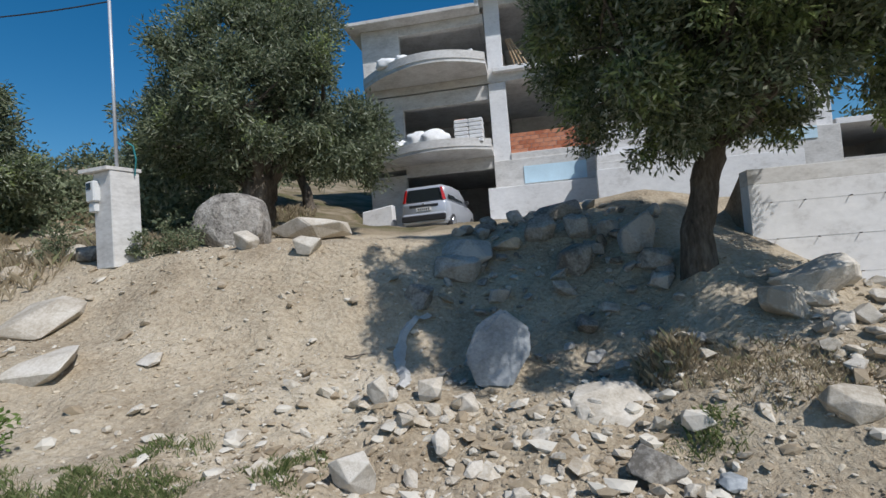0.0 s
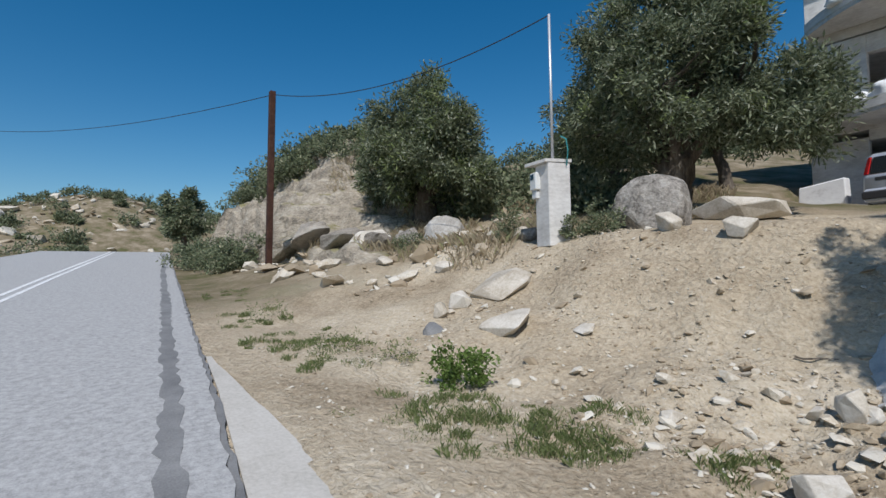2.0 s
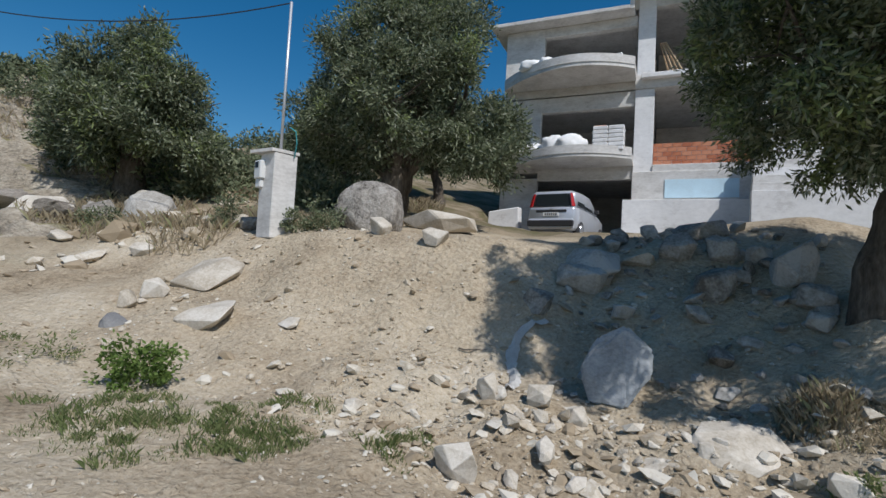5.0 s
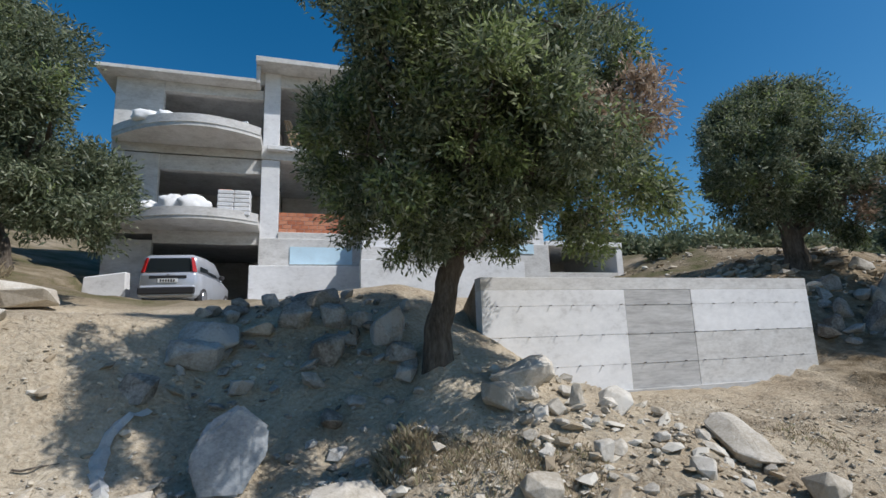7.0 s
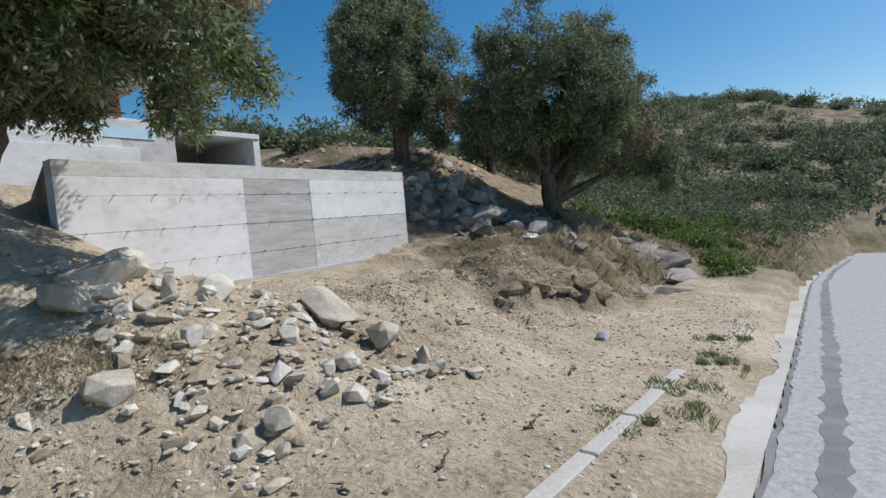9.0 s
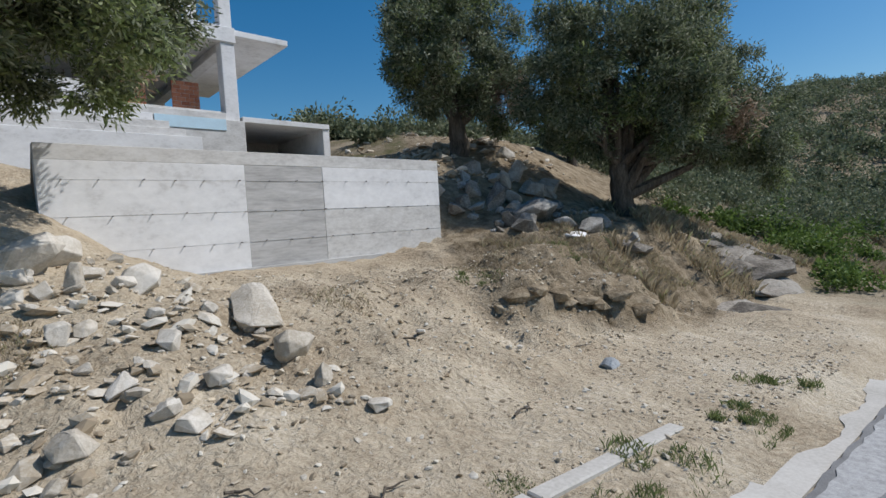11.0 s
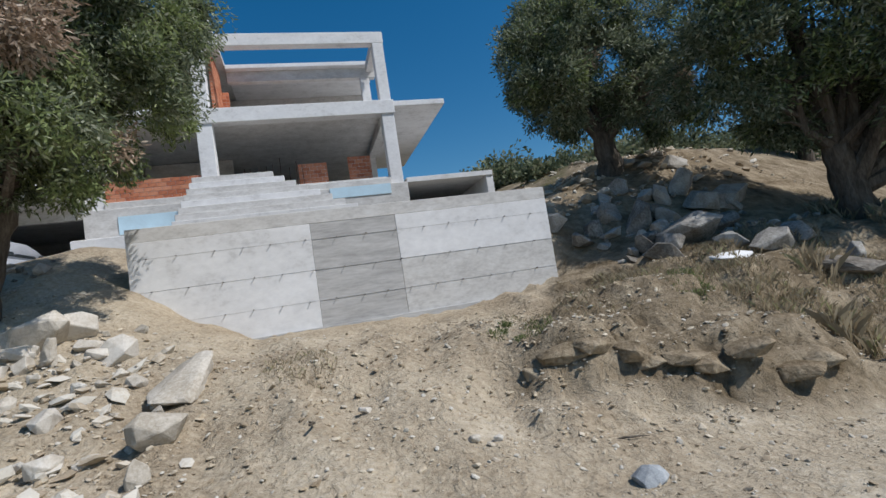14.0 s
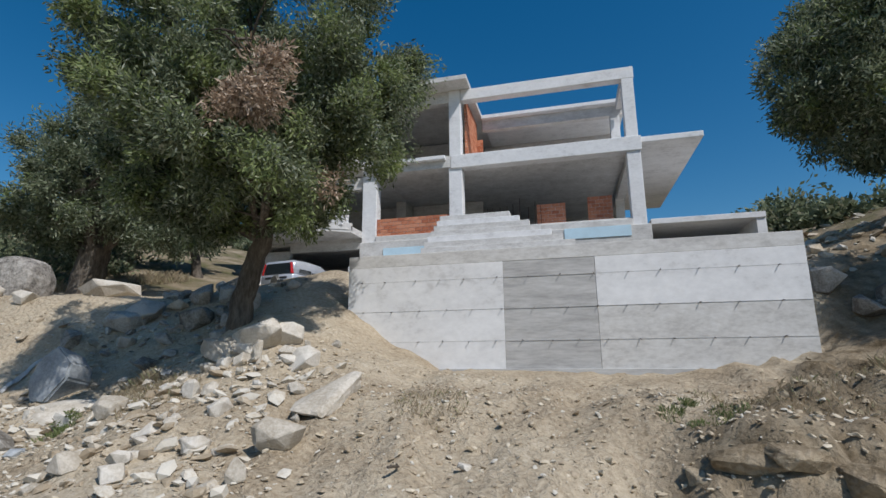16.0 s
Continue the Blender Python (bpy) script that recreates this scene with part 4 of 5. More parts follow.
for x, y, w, h, s in [(-1.32, 6.38, 0.46, 0.38, 10), (1.01, 3.81, 0.44, 0.27, 16), (-0.75, 7.44, 0.94, 0.47, 23), (0.42, 7.71, 0.55, 0.44, 25), (1.01, 7.73, 0.54, 0.37, 26), (1.39, 7.59, 0.34, 0.34, 27), (1.66, 7.2, 0.62, 0.64, 28), (0.84, 7.02, 0.59, 0.43, 29), (1.82, 6.71, 0.44, 0.31, 30), (1.82, 6.45, 0.35, 0.21, 31), (0.69, 8.36, 0.85, 0.38, 32), (13.27, 6.83, 1.3, 0.57, 54), (13.04, 7.84, 0.64, 0.84, 55), (12.74, 8.33, 0.67, 0.51, 56), (12.18, 8.23, 0.41, 0.38, 57), (15.7, 8.13, 0.95, 0.53, 58), (15.14, 8.85, 0.61, 0.78, 59), (13.59, 5.42, 0.75, 0.44, 60)]:
    rock(x, y, (w, w * 0.85, h * 1.1), "grey angular stone in the rubble heap", ROCK, s, (s * 37) % 60 - 30, ((s * 13) % 30 - 10, (s * 29) % 40 - 20), 0.25, "stone", 2, "rubble stones")
for x, y, w, h, s in [(12.99, 7.23, 0.44, 0.44, 62), (16.15, 9.94, 0.75, 0.45, 63), (13.74, 9.34, 0.81, 0.47, 64), (14.23, 6.91, 0.66, 0.38, 65), (12.28, 6.3, 0.77, 0.39, 66), (13.38, 5.92, 0.58, 0.29, 67), (14.54, 4.77, 0.35, 0.39, 68), (14.48, 5.58, 0.76, 0.29, 69), (14.92, 8.06, 0.75, 0.5, 70), (14.27, 8.58, 0.58, 0.52, 71), (-12.44, 7.48, 1.01, 0.67, 73), (-7.42, 7.39, 0.6, 0.3, 75), (-16.46, 6.36, 1.0, 0.8, 76)]:
    rock(x, y, (w, w * 0.85, h * 1.1), "grey angular stone in the rubble heap", ROCK, s, (s * 37) % 60 - 30, ((s * 13) % 30 - 10, (s * 29) % 40 - 20), 0.25, "stone", 2, "rubble stones")
for x, y, w, h, s in [(1.52, 3.69, 0.23, 0.1, 19), (8.35, 2.02, 0.26, 0.14, 53)]:
    rock(x, y, (w, w * 0.85, h * 1.1), "small bluish white broken slab on the verge", BLUESTONE, s, (s * 37) % 60 - 30, ((s * 7) % 20 - 8, (s * 11) % 20 - 10), 0.25, "stone", 2, "")
for x, y, w, h, s in [(3.13, 5.62, 0.8, 0.5, 33), (2.74, 5.4, 0.62, 0.34, 34), (4.1, 5.13, 0.46, 0.33, 48), (3.42, 5.81, 0.49, 0.41, 49)]:
    rock(x, y, (w, w * 0.85, h * 1.1), "large pale limestone block beside the wall", PALE, s, (s * 37) % 60 - 30, ((s * 7) % 20 - 8, (s * 11) % 20 - 10), 0.25, "boulder", 2, "blocks by the wall")
slab = new("stone", rock_mesh((0.66, 0.32, 0.15), 38, PALE, 3))
slab.matrix_world = pose(4.93, 4.2, smooth_level(4.93, 4.2) + 0.04, 4, -22, 80)
tagged(slab, "long pale stone slab lying down the slope", "rock")
for x, y, w, h, s in [(3.51, 5.02, 0.27, 0.33, 41)]:
    rock(x, y, (w * 0.7, w * 0.4, h * 1.2), "pointed pale stone shard standing upright", PALE, s, (s * 37) % 60 - 30, ((s * 7) % 20 - 8, (s * 11) % 20 - 10), 0.25, "stone", 2, "")
for x, y, w, h, s in [(12.4, 5.04, 0.9, 0.16, 61)]:
    rock(x, y, (w, w * 0.6, h), "thin pale concrete slab on the rubble", CONCRETE_PALE, s, (s * 37) % 60 - 30, ((s * 7) % 20 - 8, (s * 11) % 20 - 10), 0.25, "stone", 2, "")
for x, y, w, h, s in [(-4.36, 9.9, 1.62, 0.52, 72)]:
    rock(x, y, (w, w * 0.8, h), "low flat rock shelf beside the boulder", PALE, s, (s * 37) % 60 - 30, ((s * 7) % 20 - 8, (s * 11) % 20 - 10), 0.25, "boulder", 2, "")
boulder = rock(-5.0, 8.0, (1.16, 1.1, 1.06), "large rounded speckled granite boulder on the bank", GRANITE, 3, 10, (0, 0), 0.2, "boulder", 4)
bm = bmesh.new()
for x, z in ((0.10, 0.92), (0.36, 0.62), (0.34, 0.32), (0.12, -0.1), (-0.24, -0.1), (-0.32, 0.36), (-0.16, 0.76)):
    bm.verts.new((x, -0.12 - 0.05 * math.sin(x * 9), z))
    bm.verts.new((x * 0.8 + 0.05, 0.34, z * 0.82))
bmesh.ops.convex_hull(bm, input=bm.verts[:])
bmesh.ops.dissolve_limit(bm, angle_limit=0.2, verts=bm.verts[:], edges=bm.edges[:])
bmesh.ops.bevel(bm, geom=bm.edges[:], offset=0.03, segments=2, affect="EDGES")
bmesh.ops.triangulate(bm, faces=bm.faces[:])
bmesh.ops.subdivide_edges(bm, edges=bm.edges[:], cuts=2, use_grid_fill=True)
for v in bm.verts:
    v.co += v.co.normalized() * (0.03 * noise.noise(v.co * 4) + 0.012 * noise.noise(v.co * 13))
blue = part("boulder", bm, BLUESTONE)
blue.matrix_world = pose(-0.22, 5.32, smooth_level(-0.22, 5.3) + 0.02, -8, 0, 3) @ Matrix.Diagonal((1.08, 1.0, 0.84, 1))
tagged(blue, "bluish grey upright boulder in the tree's shade", "rock")
rock(-0.85, 7.15, (0.95, 0.6, 0.45), "dark flat stone in the shaded heap", ROCK, 31, 8, (10, 0), 0.3, "boulder", 3)


# ---- loose stones in the soil ----
def stones(name, label, count, size, spans, seed, mat, sink=0.35):
    """Many small angular stones lying on the soil."""
    rng = np.random.default_rng(seed)
    t = (1 + 5 ** 0.5) / 2
    ico = np.array([(-1, t, 0), (1, t, 0), (-1, -t, 0), (1, -t, 0), (0, -1, t), (0, 1, t), (0, -1, -t), (0, 1, -t), (t, 0, -1), (t, 0, 1), (-t, 0, -1), (-t, 0, 1)]) / 1.9
    tri = np.array([(0, 11, 5), (0, 5, 1), (0, 1, 7), (0, 7, 10), (0, 10, 11), (1, 5, 9), (5, 11, 4), (11, 10, 2), (10, 7, 6), (7, 1, 8), (3, 9, 4), (3, 4, 2), (3, 2, 6), (3, 6, 8), (3, 8, 9), (4, 9, 5), (2, 4, 11), (6, 2, 10), (8, 6, 7), (9, 8, 1)])
    verts, faces = [], []
    for k in range(count):
        x0, x1, y0, y1 = spans[rng.integers(len(spans))]
        x, y = rng.uniform(x0, x1), rng.uniform(y0, y1)
        if (x > -60 and y < edge(x) + 0.62) or (3.2 < x < 11.1 and y > 7.65):
            continue
        s = size[0] * (size[1] / size[0]) ** (rng.random() ** 2.2)
        p = ico * (1 + rng.uniform(-0.45, 0.35, (12, 1))) * np.array((s, s * rng.uniform(0.5, 1), s * rng.uniform(0.28, 0.62)))
        a = rng.uniform(0, 6.28)
        c, q = math.cos(a), math.sin(a)
        b = rng.uniform(-0.5, 0.5)
        p = np.stack((p[:, 0] * c - p[:, 1] * q, p[:, 0] * q + p[:, 1] * c, p[:, 2] + p[:, 0] * b), 1)
        p += np.array((x, y, smooth_level(x, y) + s * 0.3 * (1 - sink)))
        faces += (tri + len(verts)).tolist()
        verts += p.tolist()
    return tagged(new(name, sheet(name, verts, faces, mat)), label, "stones", kind="stuff")


stones("gravel", "fine pale gravel strewn over the soil", 14000, (0.007, 0.036), [(-7, 3, 2.2, 7.5), (1, 11, 0.4, 6.5), (3, 14, 0.2, 5.5), (-3, 3, 2.5, 5.5)], 21, PEBBLE)
stones("loose_stones", "tan fist-sized stones on the bank", 1200, (0.03, 0.13), [(-3, 1.6, 3.2, 5.2), (-7, 0, 3.2, 7.2), (0.3, 4.6, 2.6, 5.4), (-2, 1.5, 3.3, 4.8), (2.5, 5.2, 2.4, 5)], 22, PEBBLE)
CLOD = material("soil_clod", [(0.32, 0.252, 0.172), (0.43, 0.352, 0.25), (0.52, 0.44, 0.326), (0.60, 0.525, 0.41)], 3.0, 30, 0.97, 0.6, 0.02, per_island=0.25, spec=0.1)
stones("soil_clods", "crumbled tan lumps of dry soil on the bank", 4200, (0.010, 0.048), [(3.4, 10.5, 2.3, 6.8), (4.0, 10.0, 2.4, 5.2), (-7, 2.5, 3.3, 7.0), (8, 14, 2.5, 6.0)], 29, CLOD, 0.6)
stones("slope_stones", "pale stones among the grass on the slope", 500, (0.06, 0.45), [(-30, -9, 4.5, 14), (-20, -8, 4, 9)], 25, PEBBLE)
stones("spoil_stones", "stones on the spoil behind the wall", 600, (0.05, 0.25), [(10, 20, 9, 18), (11, 17, 9, 13)], 26, PEBBLE)
stones("verge_grit", "broken grit along the gutter", 1600, (0.010, 0.034), [(3.5, 12, -0.2, 0.9), (6.5, 11, -0.2, 0.5), (-8, 0, 0.8, 1.8)], 27, PEBBLE)


stones("far_rocks", "tan rocks on the low hill beyond the road", 420, (0.3, 1.5), [(-125, -70, -50, 20), (-95, -62, -30, 12)], 28, PEBBLE)


def rock_pile(count, size, spans, seed, label, group, mat):
    """Broken stones of a heap, each an object; the shapes are shared."""
    q = random.Random(seed)
    shapes = [rock_mesh((0.62, 0.5, 0.42), seed * 31 + k, mat, 2, name="stone") for k in range(9)]
    for k in range(count):
        x0, x1, y0, y1 = spans[q.randrange(len(spans))]
        x, y = q.uniform(x0, x1), q.uniform(y0, y1)
        s = size[0] * (size[1] / size[0]) ** (q.random() ** 1.7)
        ob = new("stone", shapes[k % 9])
        ob.matrix_world = pose(x, y, smooth_level(x, y) + s * 0.18, q.uniform(-35, 35), q.uniform(-35, 35), q.uniform(0, 360)) @ Matrix.Diagonal((s, s * q.uniform(0.7, 1.1), s * q.uniform(0.6, 1.1), 1))
        tagged(ob, label, "rock", group)


rock_pile(135, (0.09, 0.46), [(-1.0, 2.0, 5.3, 8.4), (-0.7, 2.2, 6.4, 8.9)], 23, "grey broken stone in the shaded heap", "stones of the heap", ROCK)
rock_pile(42, (0.08, 0.30), [(2.4, 4.4, 4.3, 6.2), (2.6, 4.2, 4.8, 6.2)], 24, "pale broken stone beside the olive", "pale stones by the olive", PALE)
rock_pile(75, (0.15, 0.75), [(11.3, 16.2, 6.4, 9.0), (12, 15.8, 6.0, 8)], 25, "grey broken stone in the rubble heap", "rubble stones", ROCK)
rock_pile(50, (0.10, 0.30), [(-1.9, 1.4, 3.4, 4.9), (-1.6, 1.0, 3.6, 4.8), (3, 5, 2.6, 4.4)], 26, "tan broken stone at the foot of the bank", "stones at the bank's foot", PALE)


def outcrop_rocks(count, span, seed):
    pr = random.Random(seed)
    for k in range(count):
        x, y = pr.uniform(span[0], span[1]), pr.uniform(span[2], span[3])
        s = pr.uniform(0.5, 1.6)
        rock(x, y, (s, s * 0.8, s * pr.uniform(0.4, 0.8)), "weathered tan rock of the hillside outcrop", PALE if k % 3 else ROCK, 100 + k, pr.uniform(0, 180), (pr.uniform(-15, 15), pr.uniform(-15, 15)), 0.35, "boulder", 2, "hillside rocks")


OUTCROP = material("outcrop_rock", [(0.17, 0.145, 0.115), (0.30, 0.26, 0.205), (0.42, 0.37, 0.295), (0.52, 0.465, 0.385)], 0.9, 9, 0.96, 0.9, 0.08, spec=0.1, stretch=(1, 1, 2.4))
crumble(OUTCROP, 2.2, 0.3, 1.0)
on, ol = OUTCROP.node_tree.nodes, OUTCROP.node_tree.links
o_geo = on.new("ShaderNodeNewGeometry")
o_sep = on.new("ShaderNodeSeparateXYZ")
ol.new(o_geo.outputs["True Normal"], o_sep.inputs[0])
o_noise = on.new("ShaderNodeTexNoise")
o_noise.inputs["Scale"].default_value = 0.8
o_noise.inputs["Detail"].default_value = 6.0
ol.new(o_geo.outputs["Position"], o_noise.inputs["Vector"])
o_add = on.new("ShaderNodeMath")
o_add.operation = "MULTIPLY_ADD"
o_add.inputs[1].default_value = 0.8
ol.new(o_noise.outputs[0], o_add.inputs[0])
ol.new(o_sep.outputs["Z"], o_add.inputs[2])
o_map = on.new("ShaderNodeMapRange")
o_map.inputs["From Min"].default_value = 1.2
o_map.inputs["From Max"].default_value = 1.36
ol.new(o_add.outputs[0], o_map.inputs["Value"])
o_mix = on.new("ShaderNodeMix")
o_mix.data_type = "RGBA"
ol.new(o_map.outputs[0], o_mix.inputs[0])
ol.new(on["Principled BSDF"].inputs["Base Color"].links[0].from_socket, o_mix.inputs[6])
o_mix.inputs[7].default_value = (0.26, 0.235, 0.12, 1)
ol.new(o_mix.outputs[2], on["Principled BSDF"].inputs["Base Color"])


def outcrop_level(x, y):
    """Bedded rock that stands out of the slope above the road, cut off steeply at its far end."""
    base = ground_level(x, y, False)
    front = 5.9 + 0.7 * bumps(x, 0, 0.4, 2) + 0.3 * bumps(x, 0, 1.3, 6) - 0.5 * ramp(x, -24, -17)
    wide = ramp(x, -35.0 + 0.4 * bumps(0, y, 0.8, 3), -34.0) * (1 - ramp(x, -23.0, -12.8))
    h = 4.5 * wide * (0.62 * ramp(y, front, front + 1.3) + 0.38 * ramp(y, front + 1.2, front + 4.5)) * (1 - ramp(y, 10.5, 15.8))
    low = 0.75 * ramp(x, -22, -19) * (1 - ramp(x, -12.5, -10.5)) * ramp(y, 4.9, 5.8) * (1 - ramp(y, 6.6, 8.2))
    h = max(h, low) - 0.25
    if h > -0.2:
        bed = 0.6
        z = base + h + 0.14 * x + 0.35 * noise.noise(Vector((x * 0.5, y * 0.5, 8.8)))
        f = z / bed - math.floor(z / bed)
        k = ramp(h, -0.2, 0.4)
        h += k * (0.75 * bed * (ramp(f, 0.5, 0.98) - f) + 0.35 * (noise.turbulence(Vector((x * 0.8, y * 0.9, 1.3)), 4, True) - 0.5))
    return base + h


ox = [-36.0 + 0.17 * i for i in range(154)]
oy = [4.3 + 0.14 * j for j in range(85)]
OW = len(ox)
tagged(new("rock_outcrop", sheet("rock_outcrop", [(x, y, outcrop_level(x, y)) for y in oy for x in ox], [(j * OW + i, j * OW + i + 1, (j + 1) * OW + i + 1, (j + 1) * OW + i) for j in range(len(oy) - 1) for i in range(OW - 1)], OUTCROP)), "bedded tan rock outcrop with dry grass above the road", "rock outcrop")
outcrop_rocks(5, (-14, -9.5, 6, 8.5), 5)


# ---- crumbling lip of the cut bank ----
SOIL = material("bank_soil", [(0.14, 0.105, 0.065), (0.235, 0.184, 0.122), (0.31, 0.25, 0.172), (0.40, 0.33, 0.235)], 3.0, 22, 0.97, 1.0, 0.06, per_object=0.15, spec=0.1)
OUTCROP_DARK = material("grey_bedrock", [(0.10, 0.088, 0.073), (0.19, 0.168, 0.142), (0.28, 0.252, 0.215), (0.37, 0.34, 0.295)], 1.6, 14, 0.95, 0.9, 0.05, per_object=0.2, spec=0.1, stretch=(1, 1, 3.0))
pr = random.Random(15)
for k in range(10):
    x = 8.25 + 0.3 * k + pr.uniform(-0.13, 0.13)
    y = lip_line(x) + 0.10
    w = pr.uniform(0.2, 0.42)
    ob = new("earth_slab", rock_mesh((w, 0.2, 0.11), 300 + k, SOIL, 3, name="earth_slab"))
    ob.matrix_world = pose(x, y, smooth_level(x, y + 0.2) - 0.12 + pr.uniform(-0.1, 0.0), pr.uniform(8, 22), pr.uniform(-6, 6), -24 + pr.uniform(-14, 14))
    tagged(ob, "undercut brown crust of hard earth at the bank's lip", "earth slab", "slabs of the bank's lip")
for k in range(16):
    x, y = pr.uniform(14.2, 21), pr.uniform(2.2, 5.2)
    w = pr.uniform(0.7, 1.7)
    ob = new("bedrock_slab", rock_mesh((w, w * 0.42, w * 0.2), 340 + k, OUTCROP_DARK, 3, name="bedrock_slab"))
    ob.matrix_world = pose(x, y, smooth_level(x, y) + 0.02, pr.uniform(8, 24), pr.uniform(-6, 10), -20 + pr.uniform(-18, 18))
    tagged(ob, "weathered grey bedrock slab in the bank", "rock", "bedrock slabs")


for x, y, w, turn in ((-19.5, 5.3, 2.8, -12), (-17.4, 5.5, 2.4, 10), (-16.0, 5.9, 2.2, -20), (-14.2, 6.1, 1.9, 14), (-18.3, 6.3, 2.6, 5), (-21.6, 5.6, 2.6, -8), (-12.9, 6.5, 1.5, 20), (-15.0, 6.9, 2.0, -5)):
    ob = new("rock_shelf", rock_mesh((w * 0.62, w * 0.38, w * 0.26), int(-x * 10), OUTCROP if w > 2.3 else OUTCROP_DARK, 4, name="rock_shelf"))
    ob.matrix_world = pose(x, y, max(ground_level(x, y), outcrop_level(x, y)) + 0.12, 12, -6, turn)
    tagged(ob, "weathered bedded rock shelf above the roadside", "rock", "roadside rock shelves")


# ---- grasses and shrubs ----
def grass(name, label, mat, patches, seed, width=0.006):
    """Tufts of thin bent blades: (x, y, radius, height, blades)."""
    rng = np.random.default_rng(seed)
    verts, faces = [], []
    for px, py, rad, high, n in patches:
        for _ in range(n):
            a, r = rng.uniform(0, 6.283), rad * math.sqrt(rng.random())
            x, y = px + r * math.cos(a), py + r * math.sin(a)
            if y < edge(x) + 0.45:
                continue
            z = (max(ground_level(x, y), outcrop_level(x, y)) if -36 < x < -10 and 4.3 < y < 16 else smooth_level(x, y)) - 0.01
            h = high * rng.uniform(0.4, 1.2)
            d = rng.uniform(0, 6.283)
            lean = h * rng.uniform(0.1, 0.9)
            w = width * rng.uniform(0.7, 1.5)
            dx, dy = math.cos(d), math.sin(d)
            k = len(verts)
            verts += [(x - dy * w, y + dx * w, z), (x + dy * w, y - dx * w, z), (x + dx * lean * 0.35 + dy * w * 0.7, y + dy * lean * 0.35 - dx * w * 0.7, z + h * 0.65), (x + dx * lean, y + dy * lean, z + h)]
            faces += [(k, k + 1, k + 2), (k, k + 2, k + 3)]
    return tagged(new(name, sheet(name, verts, faces, mat)), label, "grass", kind="stuff")


pr = random.Random(77)
green = []
for gx0, gy0, rad, n in ((-3.4, 2.5, 0.6, 15), (-2.75, 3.15, 0.5, 11), (-1.75, 3.45, 0.35, 5), (-6.2, 2.3, 0.7, 8), (-7.5, 2.0, 0.8, 7), (-4.0, 2.2, 0.6, 6), (7.8, 0.3, 0.35, 6), (6.4, 0.45, 0.4, 3), (9.2, 0.45, 0.5, 3), (5.2, 0.5, 0.6, 4), (1.3, 4.0, 0.3, 3), (-9.5, 1.9, 0.9, 8), (11, 4.3, 0.35, 4), (8.6, 4.4, 0.3, 3), (-13, 2.2, 1.2, 9)):
    for _ in range(2 * n):
        a, r = pr.uniform(0, 6.28), rad * 1.15 * pr.random() ** 0.6
        green.append((gx0 + r * math.cos(a), gy0 + r * math.sin(a), pr.uniform(0.06, 0.2), pr.uniform(0.03, 0.09), 120))
grass("green_grass", "short green grass on the foot of the bank", GRASS, green, 31, 0.003)
dry = [(10.6 + pr.uniform(0, 4), 3.6 + pr.uniform(0, 2.6), 0.4, 0.12, 360) for _ in range(26)]
dry += [(15 + pr.uniform(0, 7), 2.6 + pr.uniform(0, 4.5), 0.6, 0.28, 260) for _ in range(22)]
dry += [(-22 + pr.uniform(0, 15), 6.2 + pr.uniform(0, 9), 0.8, 0.3, 300) for _ in range(46)]
dry += [(-9 + pr.uniform(0, 4), 7.2 + pr.uniform(0, 4), 0.7, 0.25, 330) for _ in range(14)]
dry += [(22 + pr.uniform(0, 14), -0.5 + pr.uniform(0, 3.5), 0.9, 0.45, 300) for _ in range(16)]
grass("dry_grass", "bleached dry grass on the slopes", DRYGRASS, dry, 32, 0.004)
grass("root_mat", "matted dry roots hanging from the cut bank", DRYGRASS, [(1.75, 4.95, 0.42, 0.08, 1000), (2.25, 4.55, 0.5, 0.08, 1200), (2.8, 4.2, 0.45, 0.07, 900), (6.0, 4.3, 0.4, 0.06, 500), (9.5, 4.9, 0.9, 0.07, 1400), (11.5, 4.6, 0.9, 0.08, 1500)], 33, 0.0025)
grass("tall_tufts", "upright yellowish grass tufts", DRYGRASS, [(11.95, 3.2, 0.16, 0.34, 60), (12.15, 2.95, 0.14, 0.3, 50), (12.6, 3.4, 0.2, 0.26, 50), (13.6, 4.6, 0.25, 0.4, 50), (1.5, 5.2, 0.3, 0.16, 600)], 34, 0.003)


def foliage(name, label, category, mat, spots, seed, leaf=(0.10, 0.02), per=26, kind="stuff"):
    """Low leafy domes: (x, y, radius, height, clumps)."""
    rng = np.random.default_rng(seed)
    cs, ns, sp = [], [], []
    for x, y, rad, high, n in spots:
        z = max(ground_level(x, y, False), outcrop_level(x, y) if -35.5 < x < -10 and 4.3 < y < 16 else -99.0)
        u = rng.normal(0, 1, (n, 3))
        u /= np.linalg.norm(u, axis=1)[:, None]
        u[:, 2] = np.abs(u[:, 2])
        r = rng.uniform(0.45, 1.08, n)[:, None]
        lob = 1 + 0.22 * np.sin(u[:, :1] * 5 + x * 3) + 0.18 * np.sin(u[:, 1:2] * 6 + y * 5)
        cs.append(np.array((x, y, z + 0.02)) + u * r * lob * np.array((rad, rad, high)))
        ns.append(u)
        sp += [rad * 0.28] * n
    v, f = leaf_cloud(np.concatenate(cs), np.concatenate(ns), per, np.array(sp), leaf[0], leaf[1], rng)
    ob = new(name, sheet(name, v, f, mat))
    return tagged(ob, label, category, kind=kind)


